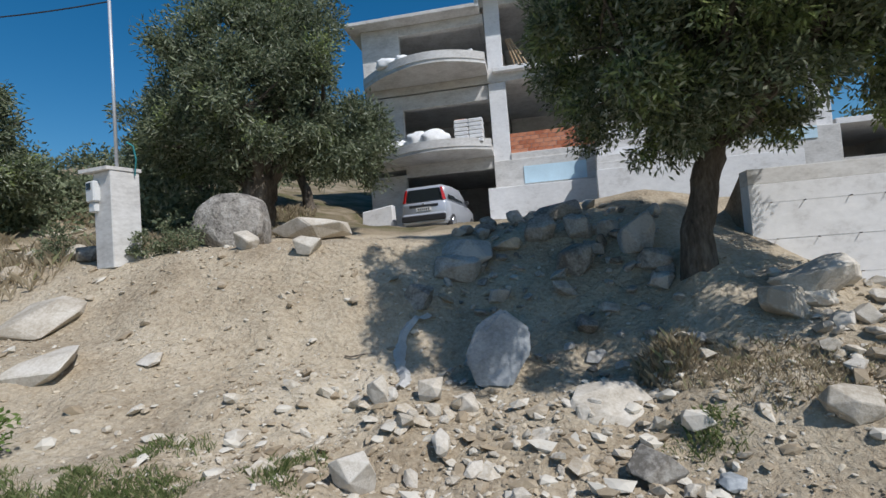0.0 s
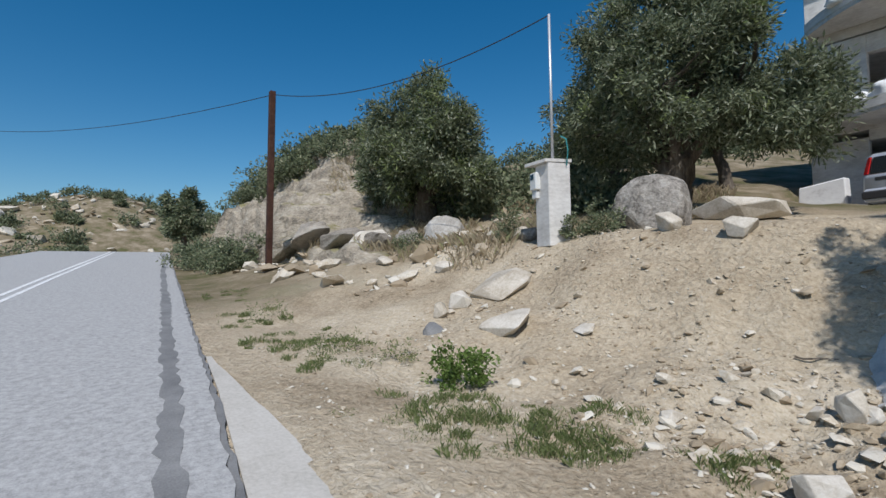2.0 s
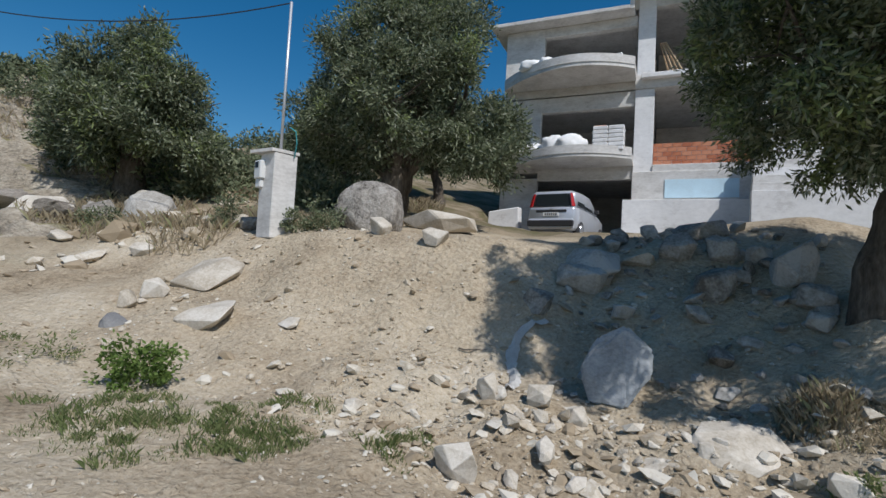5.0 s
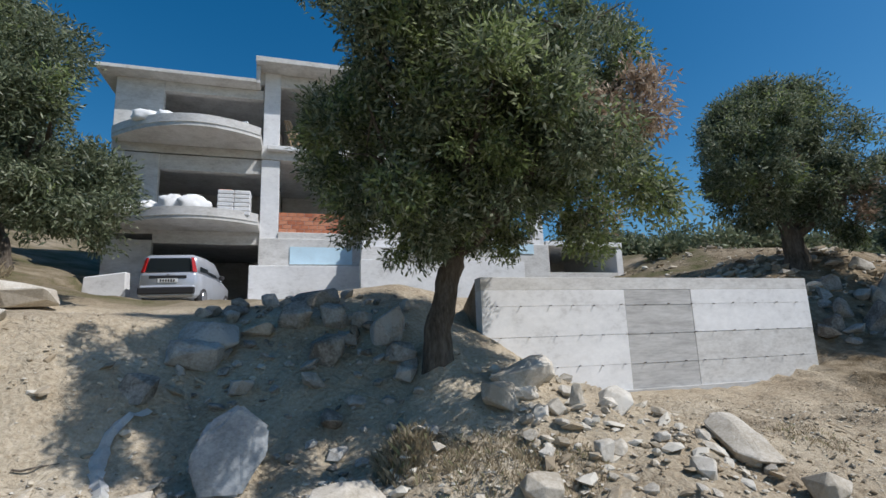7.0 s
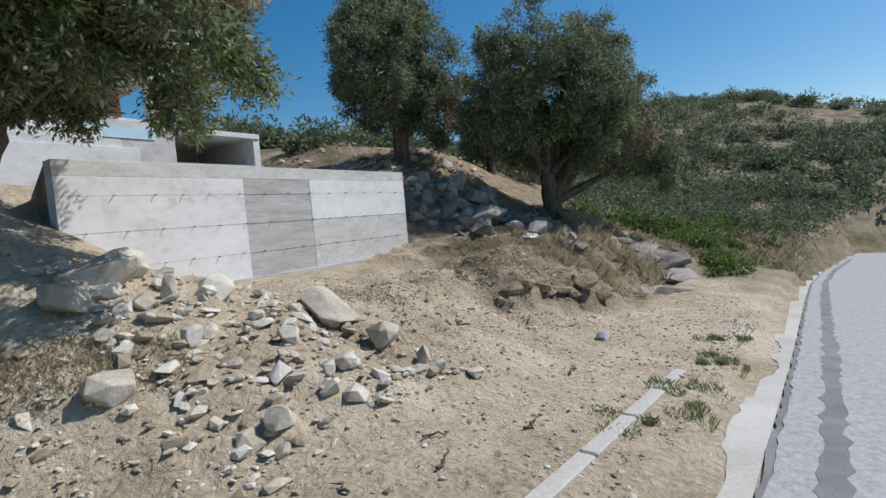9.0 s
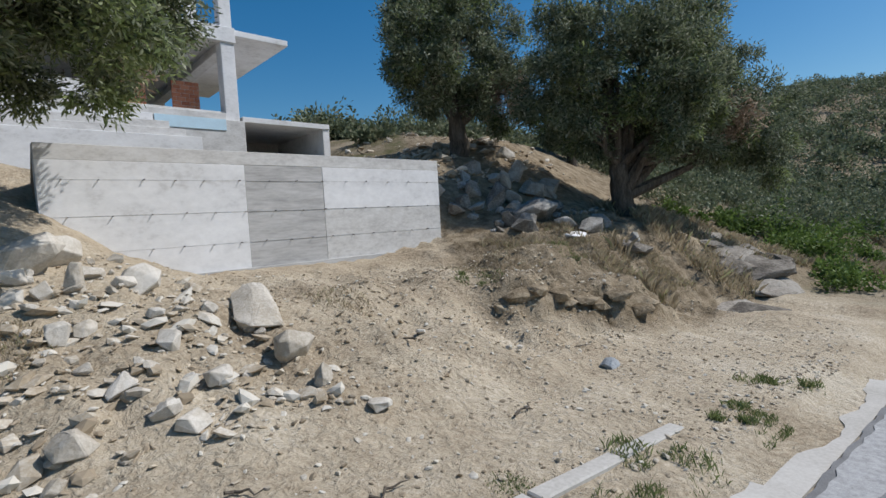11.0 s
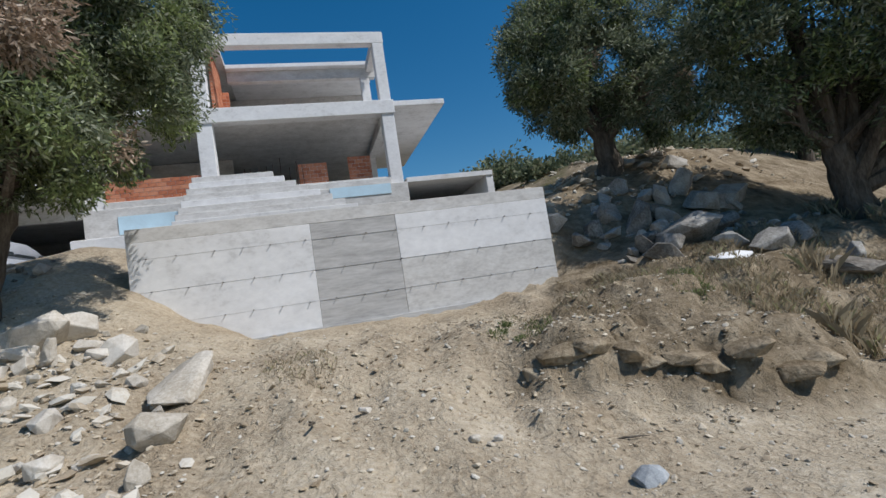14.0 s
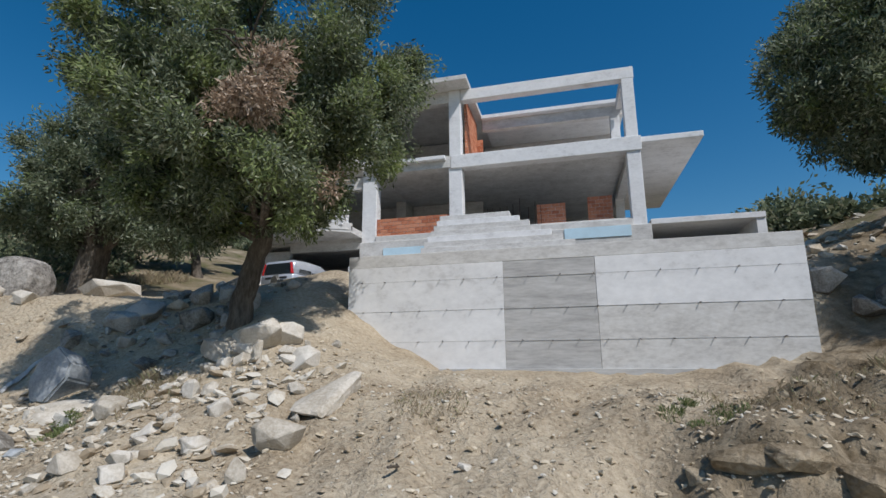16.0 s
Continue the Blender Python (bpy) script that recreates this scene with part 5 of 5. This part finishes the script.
foliage("bush", "small bright green bush on the bank", "bush", BRIGHT, [(-4.4, 3.05, 0.34, 0.42, 46)], 41, (0.06, 0.014), 34, "")
foliage("shrub", "dark green shrub beside the meter pillar", "shrub", MAQUIS, [(-5.5, 7.2, 0.4, 0.55, 40), (-5.9, 6.9, 0.3, 0.3, 24)], 42, (0.06, 0.014), 34, "")
foliage("shrub", "upright green shrub on the crest", "shrub", MAQUIS, [(-8.0, 7.3, 0.36, 0.75, 44)], 43, (0.07, 0.012), 34, "")
foliage("shrub", "green shrub beside a pale rock", "shrub", MAQUIS, [(-11.6, 7.0, 0.5, 0.5, 36)], 44, (0.08, 0.016), 30, "")
foliage("shrub", "round dark shrub on the edge of the outcrop", "shrub", MAQUIS, [(-32.4, 8.2, 0.75, 1.3, 60)], 47, (0.12, 0.028), 28, "")
foliage("roadside_bushes", "dense green bushes along the roadside", "bush", MAQUIS, [(-19 - pr.uniform(-1, 5), 3.6 + pr.uniform(0, 1.3), pr.uniform(0.6, 1.0), pr.uniform(0.7, 1.2), 50) for _ in range(14)], 45, (0.12, 0.025), 28)
foliage("weeds", "straggly low weeds on the verge", "weed", GRASS, [(-6.3, 2.5, 0.45, 0.25, 26), (-5.6, 2.9, 0.3, 0.2, 16), (1.6, 4.2, 0.2, 0.12, 12), (-9.2, 2.4, 0.5, 0.25, 20)], 46, (0.05, 0.008), 22)


def scatter(spans, n, rad, seed, clumps, tall=0.85, both_sides=False):
    q = random.Random(seed)
    out = []
    for _ in range(n):
        x0, x1, y0, y1 = spans[q.randrange(len(spans))]
        x, y = q.uniform(x0, x1), q.uniform(y0, y1)
        if (y < edge(x) + 2 and not both_sides) or (-7 < x < 16 and 12 < y < 32):
            continue
        r = q.uniform(*rad)
        out.append((x, y, r, r * q.uniform(0.6, 1.2) * tall, clumps))
    return out


foliage("slope_scrub", "low evergreen scrub on the slope", "scrub", MAQUIS, scatter([(-60, -8, 13, 45), (-34, -9, 10.5, 18), (-40, -22, 8, 14)], 260, (0.5, 1.5), 51, 34), 51, (0.20, 0.045), 22)
foliage("crest_scrub", "dark evergreen scrub along the hill crest", "scrub", MAQUIS, scatter([(-45, 14, 33, 62), (8, 60, 20, 60), (10, 40, 17, 30)], 380, (0.7, 2.0), 52, 34), 52, (0.28, 0.065), 22)
foliage("verge_scrub", "bright green scrub beside the road", "scrub", BRIGHT, scatter([(20, 34, -0.5, 7), (22, 42, -3, 6)], 60, (0.4, 1.1), 53, 36), 53, (0.14, 0.035), 22)
foliage("near_hill_scrub", "evergreen maquis on the near hillside", "scrub", MAQUIS, scatter([(24, 50, 2, 26), (30, 52, -6, 20)], 240, (0.7, 1.9), 57, 28, 0.75), 57, (0.20, 0.05), 26)
foliage("hill_scrub", "evergreen maquis covering the hillside", "scrub", MAQUIS, scatter([(48, 80, -15, 40), (50, 120, -30, 50), (60, 130, -60, 40)], 560, (1.0, 2.6), 54, 22, 0.75), 54, (0.38, 0.09), 18)
foliage("far_scrub", "distant green scrub beyond the road's crest", "scrub", MAQUIS, scatter([(-125, -70, -50, 40), (-110, -62, -30, 30), (-60, -46, 8, 30)], 190, (0.9, 2.4), 55, 24, 0.85, True), 55, (0.35, 0.08), 20)
foliage("outcrop_bushes", "dark bushes on top of the rocky outcrop", "bush", MAQUIS, scatter([(-33, -19, 8.6, 12), (-30, -16, 9, 12)], 20, (0.4, 0.9), 56, 40, 1.1), 56, (0.14, 0.03), 24)
olive_tree((24.0, 12.5, ground_level(24, 12.5) - 0.2), [((0, 0, -0.3), 0.3), ((0, 0, 0.6), 0.22), ((0.1, 0, 1.4), 0.18)], [((0.05, 0, 1.0), 0.12)],
           [(0, 0, 2.6, 1.7, 1.6, 1.4), (-1.1, 0, 2.2, 1.1, 1.1, 0.9), (1.1, 0, 2.3, 1.1, 1.1, 1.0)], 420, 60, (0.18, 0.028), "olive tree further back on the slope", 61, spread=0.34)
olive_tree((-10.3, 14.5, ground_level(-10.3, 14.5) - 0.2), [((0, 0, -0.3), 0.3), ((0, 0, 0.6), 0.22), ((0.1, 0, 1.4), 0.18)], [((0.05, 0, 1.0), 0.12)],
           [(0, 0, 2.6, 1.7, 1.6, 1.4), (-1.1, 0, 2.2, 1.1, 1.1, 0.9), (1.1, 0, 2.3, 1.1, 1.1, 1.0)], 420, 60, (0.18, 0.028), "olive tree further back on the slope", 62, spread=0.34)
olive_tree((-7.3, 16.5, ground_level(-7.3, 16.5) - 0.2), [((0, 0, -0.3), 0.24), ((-0.2, 0, 0.8), 0.18), ((-0.5, 0, 1.7), 0.14)], [((-0.4, 0, 1.5), 0.1)],
           [(-0.3, 0, 3.0, 1.3, 1.4, 1.3), (-0.9, 0, 2.6, 0.9, 1.0, 1.0), (0.2, -0.2, 3.8, 0.9, 1.0, 0.9)], 380, 60, (0.16, 0.024), "slanting olive tree beside the house wall", 63, spread=0.32)
far = thing("roadside_tree", "dark green tree beyond the road's crest", "tree", (-44, 6.5, ground_level(-44, 6.5)))
bm = bmesh.new()
tube(bm, [(0, 0, -0.3), (0, 0, 1.2), (0.1, 0, 2.6)], [0.3, 0.22, 0.1], 8)
part("trunk", bm, BARK, far)
rngf = np.random.default_rng(71)
pf, uf = crown_points([(0, 0, 2.6, 2.0, 2.0, 1.2), (0.3, 0, 3.9, 1.2, 1.2, 1.1), (-1.2, 0, 2.2, 1.2, 1.2, 0.9)], 300, rngf)
vf, ff = leaf_cloud(pf, uf, 50, np.full(300, 0.4), 0.3, 0.06, rngf)
ob = new("crown", sheet("crown", vf, ff, MAQUIS))
ob.parent = far

# ---- meter pillar, mast, poles and wires ----
PX, PY = -6.36, 6.85
PZ = smooth_level(PX, PY) - 0.05
pillar = thing("meter_pillar", "concrete electricity meter pillar with a cap slab", "meter pillar", (PX, PY, PZ), -15)
bm = bmesh.new()
prism(bm, [(-0.25, -0.2), (0.2, -0.2), (0.26, 0.24), (-0.2, 0.24)], 0, 1.56)
bmesh.ops.bevel(bm, geom=bm.edges[:], offset=0.012, segments=1, affect="EDGES")
part("body", bm, CONCRETE, pillar)
bm = bmesh.new()
prism(bm, [(-0.4, -0.34), (0.2, -0.26), (0.285, 0.26), (-0.24, 0.26)], 1.563, 1.62)
part("cap", bm, CONCRETE, pillar, "thin overhanging concrete cap")
meter = part("meter_box", a_box(-0.30, -0.08, -0.30, -0.163, 1.08, 1.42, bevel=0.02), METER, pillar, "light grey meter box")
part("meter_window", a_box(-0.26, -0.15, -0.306, -0.301, 1.28, 1.39), GLASS, meter, "dark meter window")
part("terminal_box", a_box(-0.28, -0.12, -0.27, -0.163, 0.92, 1.077, bevel=0.015), METER, pillar)
bm = bmesh.new()
tube(bm, [(0.28, 0.15, 1.5), (0.4, 0.1, 1.75), (0.42, 0.05, 1.95), (0.33, 0.0, 2.02)], [0.012] * 4, 6)
part("conduit", bm, plain("teal_cable", (0.04, 0.28, 0.30), 0.5), pillar, "teal plastic conduit")
mast = part("mast", tube(bmesh.new(), [(-0.02, 0.05, 1.623), (-0.02, 0.05, 4.5)], [0.028, 0.026], 10), STEEL, pillar, "white galvanised service mast", True)
pole_top = Vector((-14.95, 4.35, 7.2))
pole_foot = Vector((-15.28, 4.3, smooth_level(-15.28, 4.3)))
pole = thing("steel_pole", "rusty brown steel pole beside the road", "pole", tuple(pole_foot))
bm = a_box(-0.085, 0.085, -0.085, 0.085, -0.4, 7.28 - pole_foot.z, bevel=0.012)
for v in bm.verts:
    v.co.x += 0.065 * v.co.z
part("shaft", bm, RUST, pole)
ux, uy = -69.0, -8.5
upole = thing("utility_pole", "distant wooden utility pole with crossarms", "pole", (ux, uy, ground_level(ux, uy)))
part("shaft", tube(bmesh.new(), [(0, 0, -0.5), (0, 0, 11.5)], [0.16, 0.11], 8), BARK, upole)
part("crossarm", a_box(-0.06, 0.06, -1.3, 1.3, 10.9, 11.05), WOOD, upole)


def wire(name, label, a, b, sag, r=0.012):
    pts = [Vector(a).lerp(Vector(b), i / 20) - Vector((0, 0, sag * 4 * (i / 20) * (1 - i / 20))) for i in range(21)]
    bm = bmesh.new()
    tube(bm, pts, [r] * 21, 5)
    ob = new(name, mesh_of(name, bm, CABLE))
    return tagged(ob, label, "cable")


mast_top = Vector((PX, PY, PZ + 4.45))
wire("overhead_cable", "black service cable from mast to steel pole", mast_top, pole_top, 0.55)
wire("overhead_cable", "black service cable crossing the road", pole_top, (-48, -11, 13.5), 1.5)
wire("overhead_cable", "thin pale cable running towards the house", (L0, HY - 0.1, 7.6), (-9.5, 14.0, 5.6), 0.2)

# ---- kerb remnants and cloth on the ground ----
ka, kb = Vector((3.3, 0.86)), Vector((7.1, 0.7))
for i in range(4):
    a, b = ka.lerp(kb, i / 4 + 0.004), ka.lerp(kb, (i + 1) / 4 - 0.004)
    m = (a + b) / 2
    bm = bmesh.new()
    box(bm, -(b - a).length / 2, (b - a).length / 2, -0.07, 0.07, -0.12, 0.06, 0.012)
    ob = part("kerb_stone", bm, GUTTER)
    ob.matrix_world = pose(m.x, m.y, road_level(m.x) + 0.035, 0, math.degrees(math.atan(0.082)), math.degrees(math.atan2((b - a).y, (b - a).x)))
    tagged(ob, "broken pale concrete kerb along the verge", "kerb", "kerb stones")
bm = bmesh.new()
prev = None
crng = random.Random(9)
for i in range(26):
    t = i / 25
    x = -1.18 - 0.18 * math.sin(t * 5) - 0.25 * t
    y = 6.3 - 1.35 * t
    z = smooth_level(x, y) + 0.035 + crng.uniform(0, 0.03)
    w = 0.05 + 0.04 * crng.random()
    cur = [bm.verts.new((x - w, y, z - 0.02)), bm.verts.new((x, y + 0.02, z + 0.03)), bm.verts.new((x + w, y, z - 0.01))]
    if prev:
        bm.faces.new((prev[0], prev[1], cur[1], cur[0]))
        bm.faces.new((prev[1], prev[2], cur[2], cur[1]))
    prev = cur
bmesh.ops.solidify(bm, geom=bm.faces[:], thickness=0.008)
tagged(part("cloth_strip", bm, CLOTH), "crumpled white cloth strip trailing down the bank", "cloth")
disc = new("round_stone", rock_mesh((0.24, 0.2, 0.12), 91, TAR, 3))
disc.matrix_world = pose(-6.16, 3.9, smooth_level(-6.16, 3.9) + 0.05, 35, 0, 0)
tagged(disc, "dark rounded stone half buried in the bank", "rock")
for i, (x, y, ln, a) in enumerate([(3.6, 1.6, 0.3, 20), (3.9, 1.9, 0.22, -40), (4.6, 1.4, 0.3, 5), (2.9, 1.9, 0.18, 70), (3.2, 1.2, 0.2, 110), (6.3, 1.7, 0.4, 15), (-1.9, 5.6, 0.35, 25), (8.6, 2.6, 0.35, -12), (6.1, 3.1, 0.35, 80)]):
    q = random.Random(i)
    pts = [(ln * (k / 5 - 0.5), q.uniform(-0.03, 0.03), q.uniform(0, 0.03)) for k in range(6)]
    ob = new("twig", mesh_of("twig", tube(bmesh.new(), pts, [0.012, 0.011, 0.01, 0.008, 0.006, 0.003], 6), BARK))
    ob.matrix_world = pose(x, y, smooth_level(x, y) + 0.012, 0, 0, a)
    tagged(ob, "dry brown twig lying on the soil", "twig", "dry twigs")

# ---- things on the house ----
def sack(x, y, z, w, d, h, seed, label="full white building sack on the balcony", name="sack"):
    bm = bmesh.new()
    bmesh.ops.create_icosphere(bm, subdivisions=3, radius=1)
    for v in bm.verts:
        c = v.co.copy()
        k = max(abs(c.x), abs(c.y), abs(c.z))
        c = c.lerp(c / k, 0.45)
        c *= 1 + 0.3 * noise.noise(c * 1.9 + Vector((seed, 2, 0))) + 0.05 * noise.noise(c * 6 + Vector((0, seed, 0)))
        if c.z > 0.3:
            c.x *= 1 - 0.25 * (c.z - 0.3)
            c.y *= 1 - 0.25 * (c.z - 0.3)
        v.co = Vector((c.x * w / 2, c.y * d / 2, (max(c.z, -0.8) + 0.8) * h / 1.7))
    ob = new(name, mesh_of(name, bm, WHITE_SACK, True))
    ob.matrix_world = pose(x, y, z, 0, 0, seed * 17 % 40)
    return tagged(ob, label, "sack", "sacks")


B1Z, B2Z = F1 - 0.02, F2 + 0.12
sack(-4.0, HY - 1.25, B1Z, 0.8, 0.6, 0.36, 1)
sack(-4.6, HY - 1.0, B1Z, 0.7, 0.5, 0.3, 2)
sack(-3.35, HY - 1.4, B1Z, 0.8, 0.7, 0.55, 3)
sack(-2.75, HY - 1.4, B1Z, 1.0, 0.7, 0.55, 4)
sack(-4.3, HY - 1.2, B2Z, 0.85, 0.5, 0.34, 5)
sack(-3.7, HY - 1.35, B2Z, 0.6, 0.5, 0.3, 6)
pal = thing("brick_stack", "stack of pale wrapped building blocks on the balcony", "block stack", (-1.55, HY - 1.15, B1Z))
for i in range(6):
    for k in range(2):
        part("block", a_box(-0.5 + 0.5 * k + 0.01 * (i % 2), -0.01 + 0.5 * k + 0.01 * (i % 2), -0.3, 0.3, 0.14 * i, 0.14 * i + 0.13, bevel=0.02), CONCRETE_PALE, pal)
part("red_block", a_box(-0.5, -0.1, 0.05, 0.3, 0.843, 0.95, bevel=0.01), BRICK, pal, "red hollow brick")
scrap = thing("scrap_heap", "heap of broken boards and bags on the upper balcony", "debris", (-1.5, HY - 1.0, B2Z))
q = random.Random(8)
for i in range(9):
    bm = a_box(-0.25, 0.25, -0.08, 0.08, -0.03, 0.03, bevel=0.008)
    ob = part("board", bm, (WOOD, CONCRETE_PALE, WHITE_SACK)[i % 3], scrap)
    ob.matrix_local = pose(q.uniform(-0.45, 0.35), q.uniform(-0.2, 0.2), 0.06 + 0.035 * i, q.uniform(-14, 14), q.uniform(-14, 14), q.uniform(-40, 40))
for i in range(4):
    bm = bmesh.new()
    tube(bm, [(0.25 + 0.16 * i, HY + 0.15, F2), (-0.08 + 0.06 * i, HY + 0.3, F2 + 1.25)], [0.03, 0.028], 6)
    ob = new("timber_prop", mesh_of("timber_prop", bm, WOOD))
    tagged(ob, "wooden prop leaning against the concrete column", "timber", "timber props")
bm = a_box(-0.6, 0.6, -0.16, 0.16, 0.0, 1.05, bevel=0.03)
for v in bm.verts:
    if v.co.z > 0.5:
        v.co.z += 0.12 * v.co.x
        v.co.x *= 0.93
stub = part("low_wall", bm, CONCRETE_PALE)
stub.matrix_world = pose(-4.85, 16.4, 3.02, 0, 0, -6)
tagged(stub, "low pale plastered wall stub beside the parked car", "wall")


# ---- parked car ----
car = thing("parked_car", "silver five-door hatchback parked at the garage", "car", (-3.05, 15.45, 3.06), -8.5)


def ring(bm, y, half, z0, z1, top_half, n=5):
    """One cross-section of the shell, with rounded shoulders."""
    pts = [(half * 0.86, z0), (half * 0.97, z0 + 0.1), (half, (z0 + z1) / 2), (half * 0.985, z1 - 0.06), (top_half, z1)]
    return [bm.verts.new((x, y, z)) for x, z in pts] + [bm.verts.new((-x, y, z)) for x, z in pts[::-1]]


def shell(sections):
    bm = bmesh.new()
    rs = [ring(bm, *s) for s in sections]
    k = len(rs[0])
    for a, b in zip(rs, rs[1:]):
        for i in range(k):
            bm.faces.new((a[i], a[(i + 1) % k], b[(i + 1) % k], b[i]))
    bm.faces.new(rs[0][::-1])
    bm.faces.new(rs[-1])
    bmesh.ops.recalc_face_normals(bm, faces=bm.faces[:])
    return bm


body = part("body", shell([(0.0, 0.70, 0.32, 0.93, 0.66), (0.07, 0.77, 0.26, 0.97, 0.73), (0.5, 0.79, 0.24, 0.97, 0.75), (1.8, 0.79, 0.22, 0.95, 0.75), (2.7, 0.79, 0.22, 0.93, 0.74), (3.3, 0.75, 0.24, 0.84, 0.68), (3.55, 0.66, 0.3, 0.74, 0.58)]), SILVER, car, "", True)
part("cabin", shell([(0.10, 0.72, 0.95, 1.40, 0.58), (0.20, 0.72, 0.95, 1.50, 0.57), (0.9, 0.73, 0.95, 1.54, 0.58), (1.7, 0.73, 0.95, 1.51, 0.58), (2.15, 0.72, 0.95, 1.35, 0.57), (2.75, 0.70, 0.93, 0.98, 0.62)]), SILVER, car, "", True)


def panel(name, pts, mat, parent, label="", thick=0.02):
    bm = bmesh.new()
    bm.faces.new([bm.verts.new(p) for p in pts])
    bmesh.ops.recalc_face_normals(bm, faces=bm.faces[:])
    bmesh.ops.solidify(bm, geom=bm.faces[:], thickness=thick)
    return part(name, bm, mat, parent, label)


panel("rear_window", [(-0.61, 0.062, 1.0), (0.61, 0.062, 1.0), (0.54, 0.10, 1.40), (-0.54, 0.10, 1.40)], GLASS, car, "dark tinted rear window")
for s in (-1, 1):
    panel("side_window", [(s * 0.738, 0.40, 1.03), (s * 0.742, 1.10, 1.03), (s * 0.645, 1.08, 1.42), (s * 0.64, 0.50, 1.40)], GLASS, car, "dark side window")
    panel("side_window", [(s * 0.742, 1.16, 1.03), (s * 0.735, 2.1, 1.02), (s * 0.66, 1.72, 1.38), (s * 0.645, 1.15, 1.42)], GLASS, car, "dark side window")
    panel("tail_light", [(s * 0.64, 0.05, 0.98), (s * 0.735, 0.10, 0.98), (s * 0.63, 0.13, 1.40), (s * 0.565, 0.088, 1.40)], RED, car, "tall red tail light", 0.04)
    part("reflector", a_box(s * 0.6 - 0.09, s * 0.6 + 0.09, -0.045, -0.02, 0.40, 0.47, bevel=0.008), PLATE if s > 0 else RED, car)
    part("wing_mirror", a_box(s * 0.86 - 0.08, s * 0.86 + 0.08, 2.05, 2.15, 0.98, 1.12, bevel=0.03), BLACK, car)
    for y in (0.62, 2.9):
        w = bmesh.new()
        bmesh.ops.create_cone(w, cap_ends=True, segments=28, radius1=0.29, radius2=0.29, depth=0.19, matrix=pose(s * 0.71, y, 0.29, 0, 90, 0))
        bmesh.ops.bevel(w, geom=[e for e in w.edges if len(e.link_faces) == 2 and any(len(f.verts) > 4 for f in e.link_faces)], offset=0.03, segments=2, affect="EDGES")
        wheel = part("wheel", w, BLACK, car, "black tyre", True)
        r = bmesh.new()
        bmesh.ops.create_cone(r, cap_ends=True, segments=20, radius1=0.18, radius2=0.16, depth=0.03, matrix=pose(s * 0.81, y, 0.29, 0, s * 90, 0))
        part("rim", r, CHROME, wheel, "silver rim")
part("bumper", a_box(-0.74, 0.74, -0.07, 0.12, 0.26, 0.60, bevel=0.05), SILVER, car)
# no hollow above the plate: the recess's darkness is this strip's black
part("recess_strip", a_box(-0.5, 0.5, -0.012, 0.02, 0.80, 0.88, bevel=0.006), BLACK, car, "black strip standing for the dark recess above the plate")
part("bumper_trim", a_box(-0.76, 0.76, -0.10, -0.02, 0.34, 0.54, bevel=0.03), BLACK, car, "black plastic bumper strip")
plate = part("number_plate", a_box(-0.26, 0.26, -0.02, -0.004, 0.68, 0.79), PLATE, car)
for i in range(6):
    part("plate_mark", a_box(-0.20 + 0.07 * i, -0.16 + 0.07 * i, -0.0245, -0.021, 0.70, 0.77), BLACK, plate)
bm = bmesh.new()
bmesh.ops.create_cone(bm, cap_ends=True, segments=18, radius1=0.05, radius2=0.045, depth=0.02, matrix=pose(0, 0.0, 0.88, 90, 0, 0))
part("badge", bm, CHROME, car)
part("aerial", tube(bmesh.new(), [(0, 1.2, 1.53), (0, 0.95, 1.72)], [0.006, 0.004], 5), BLACK, car)
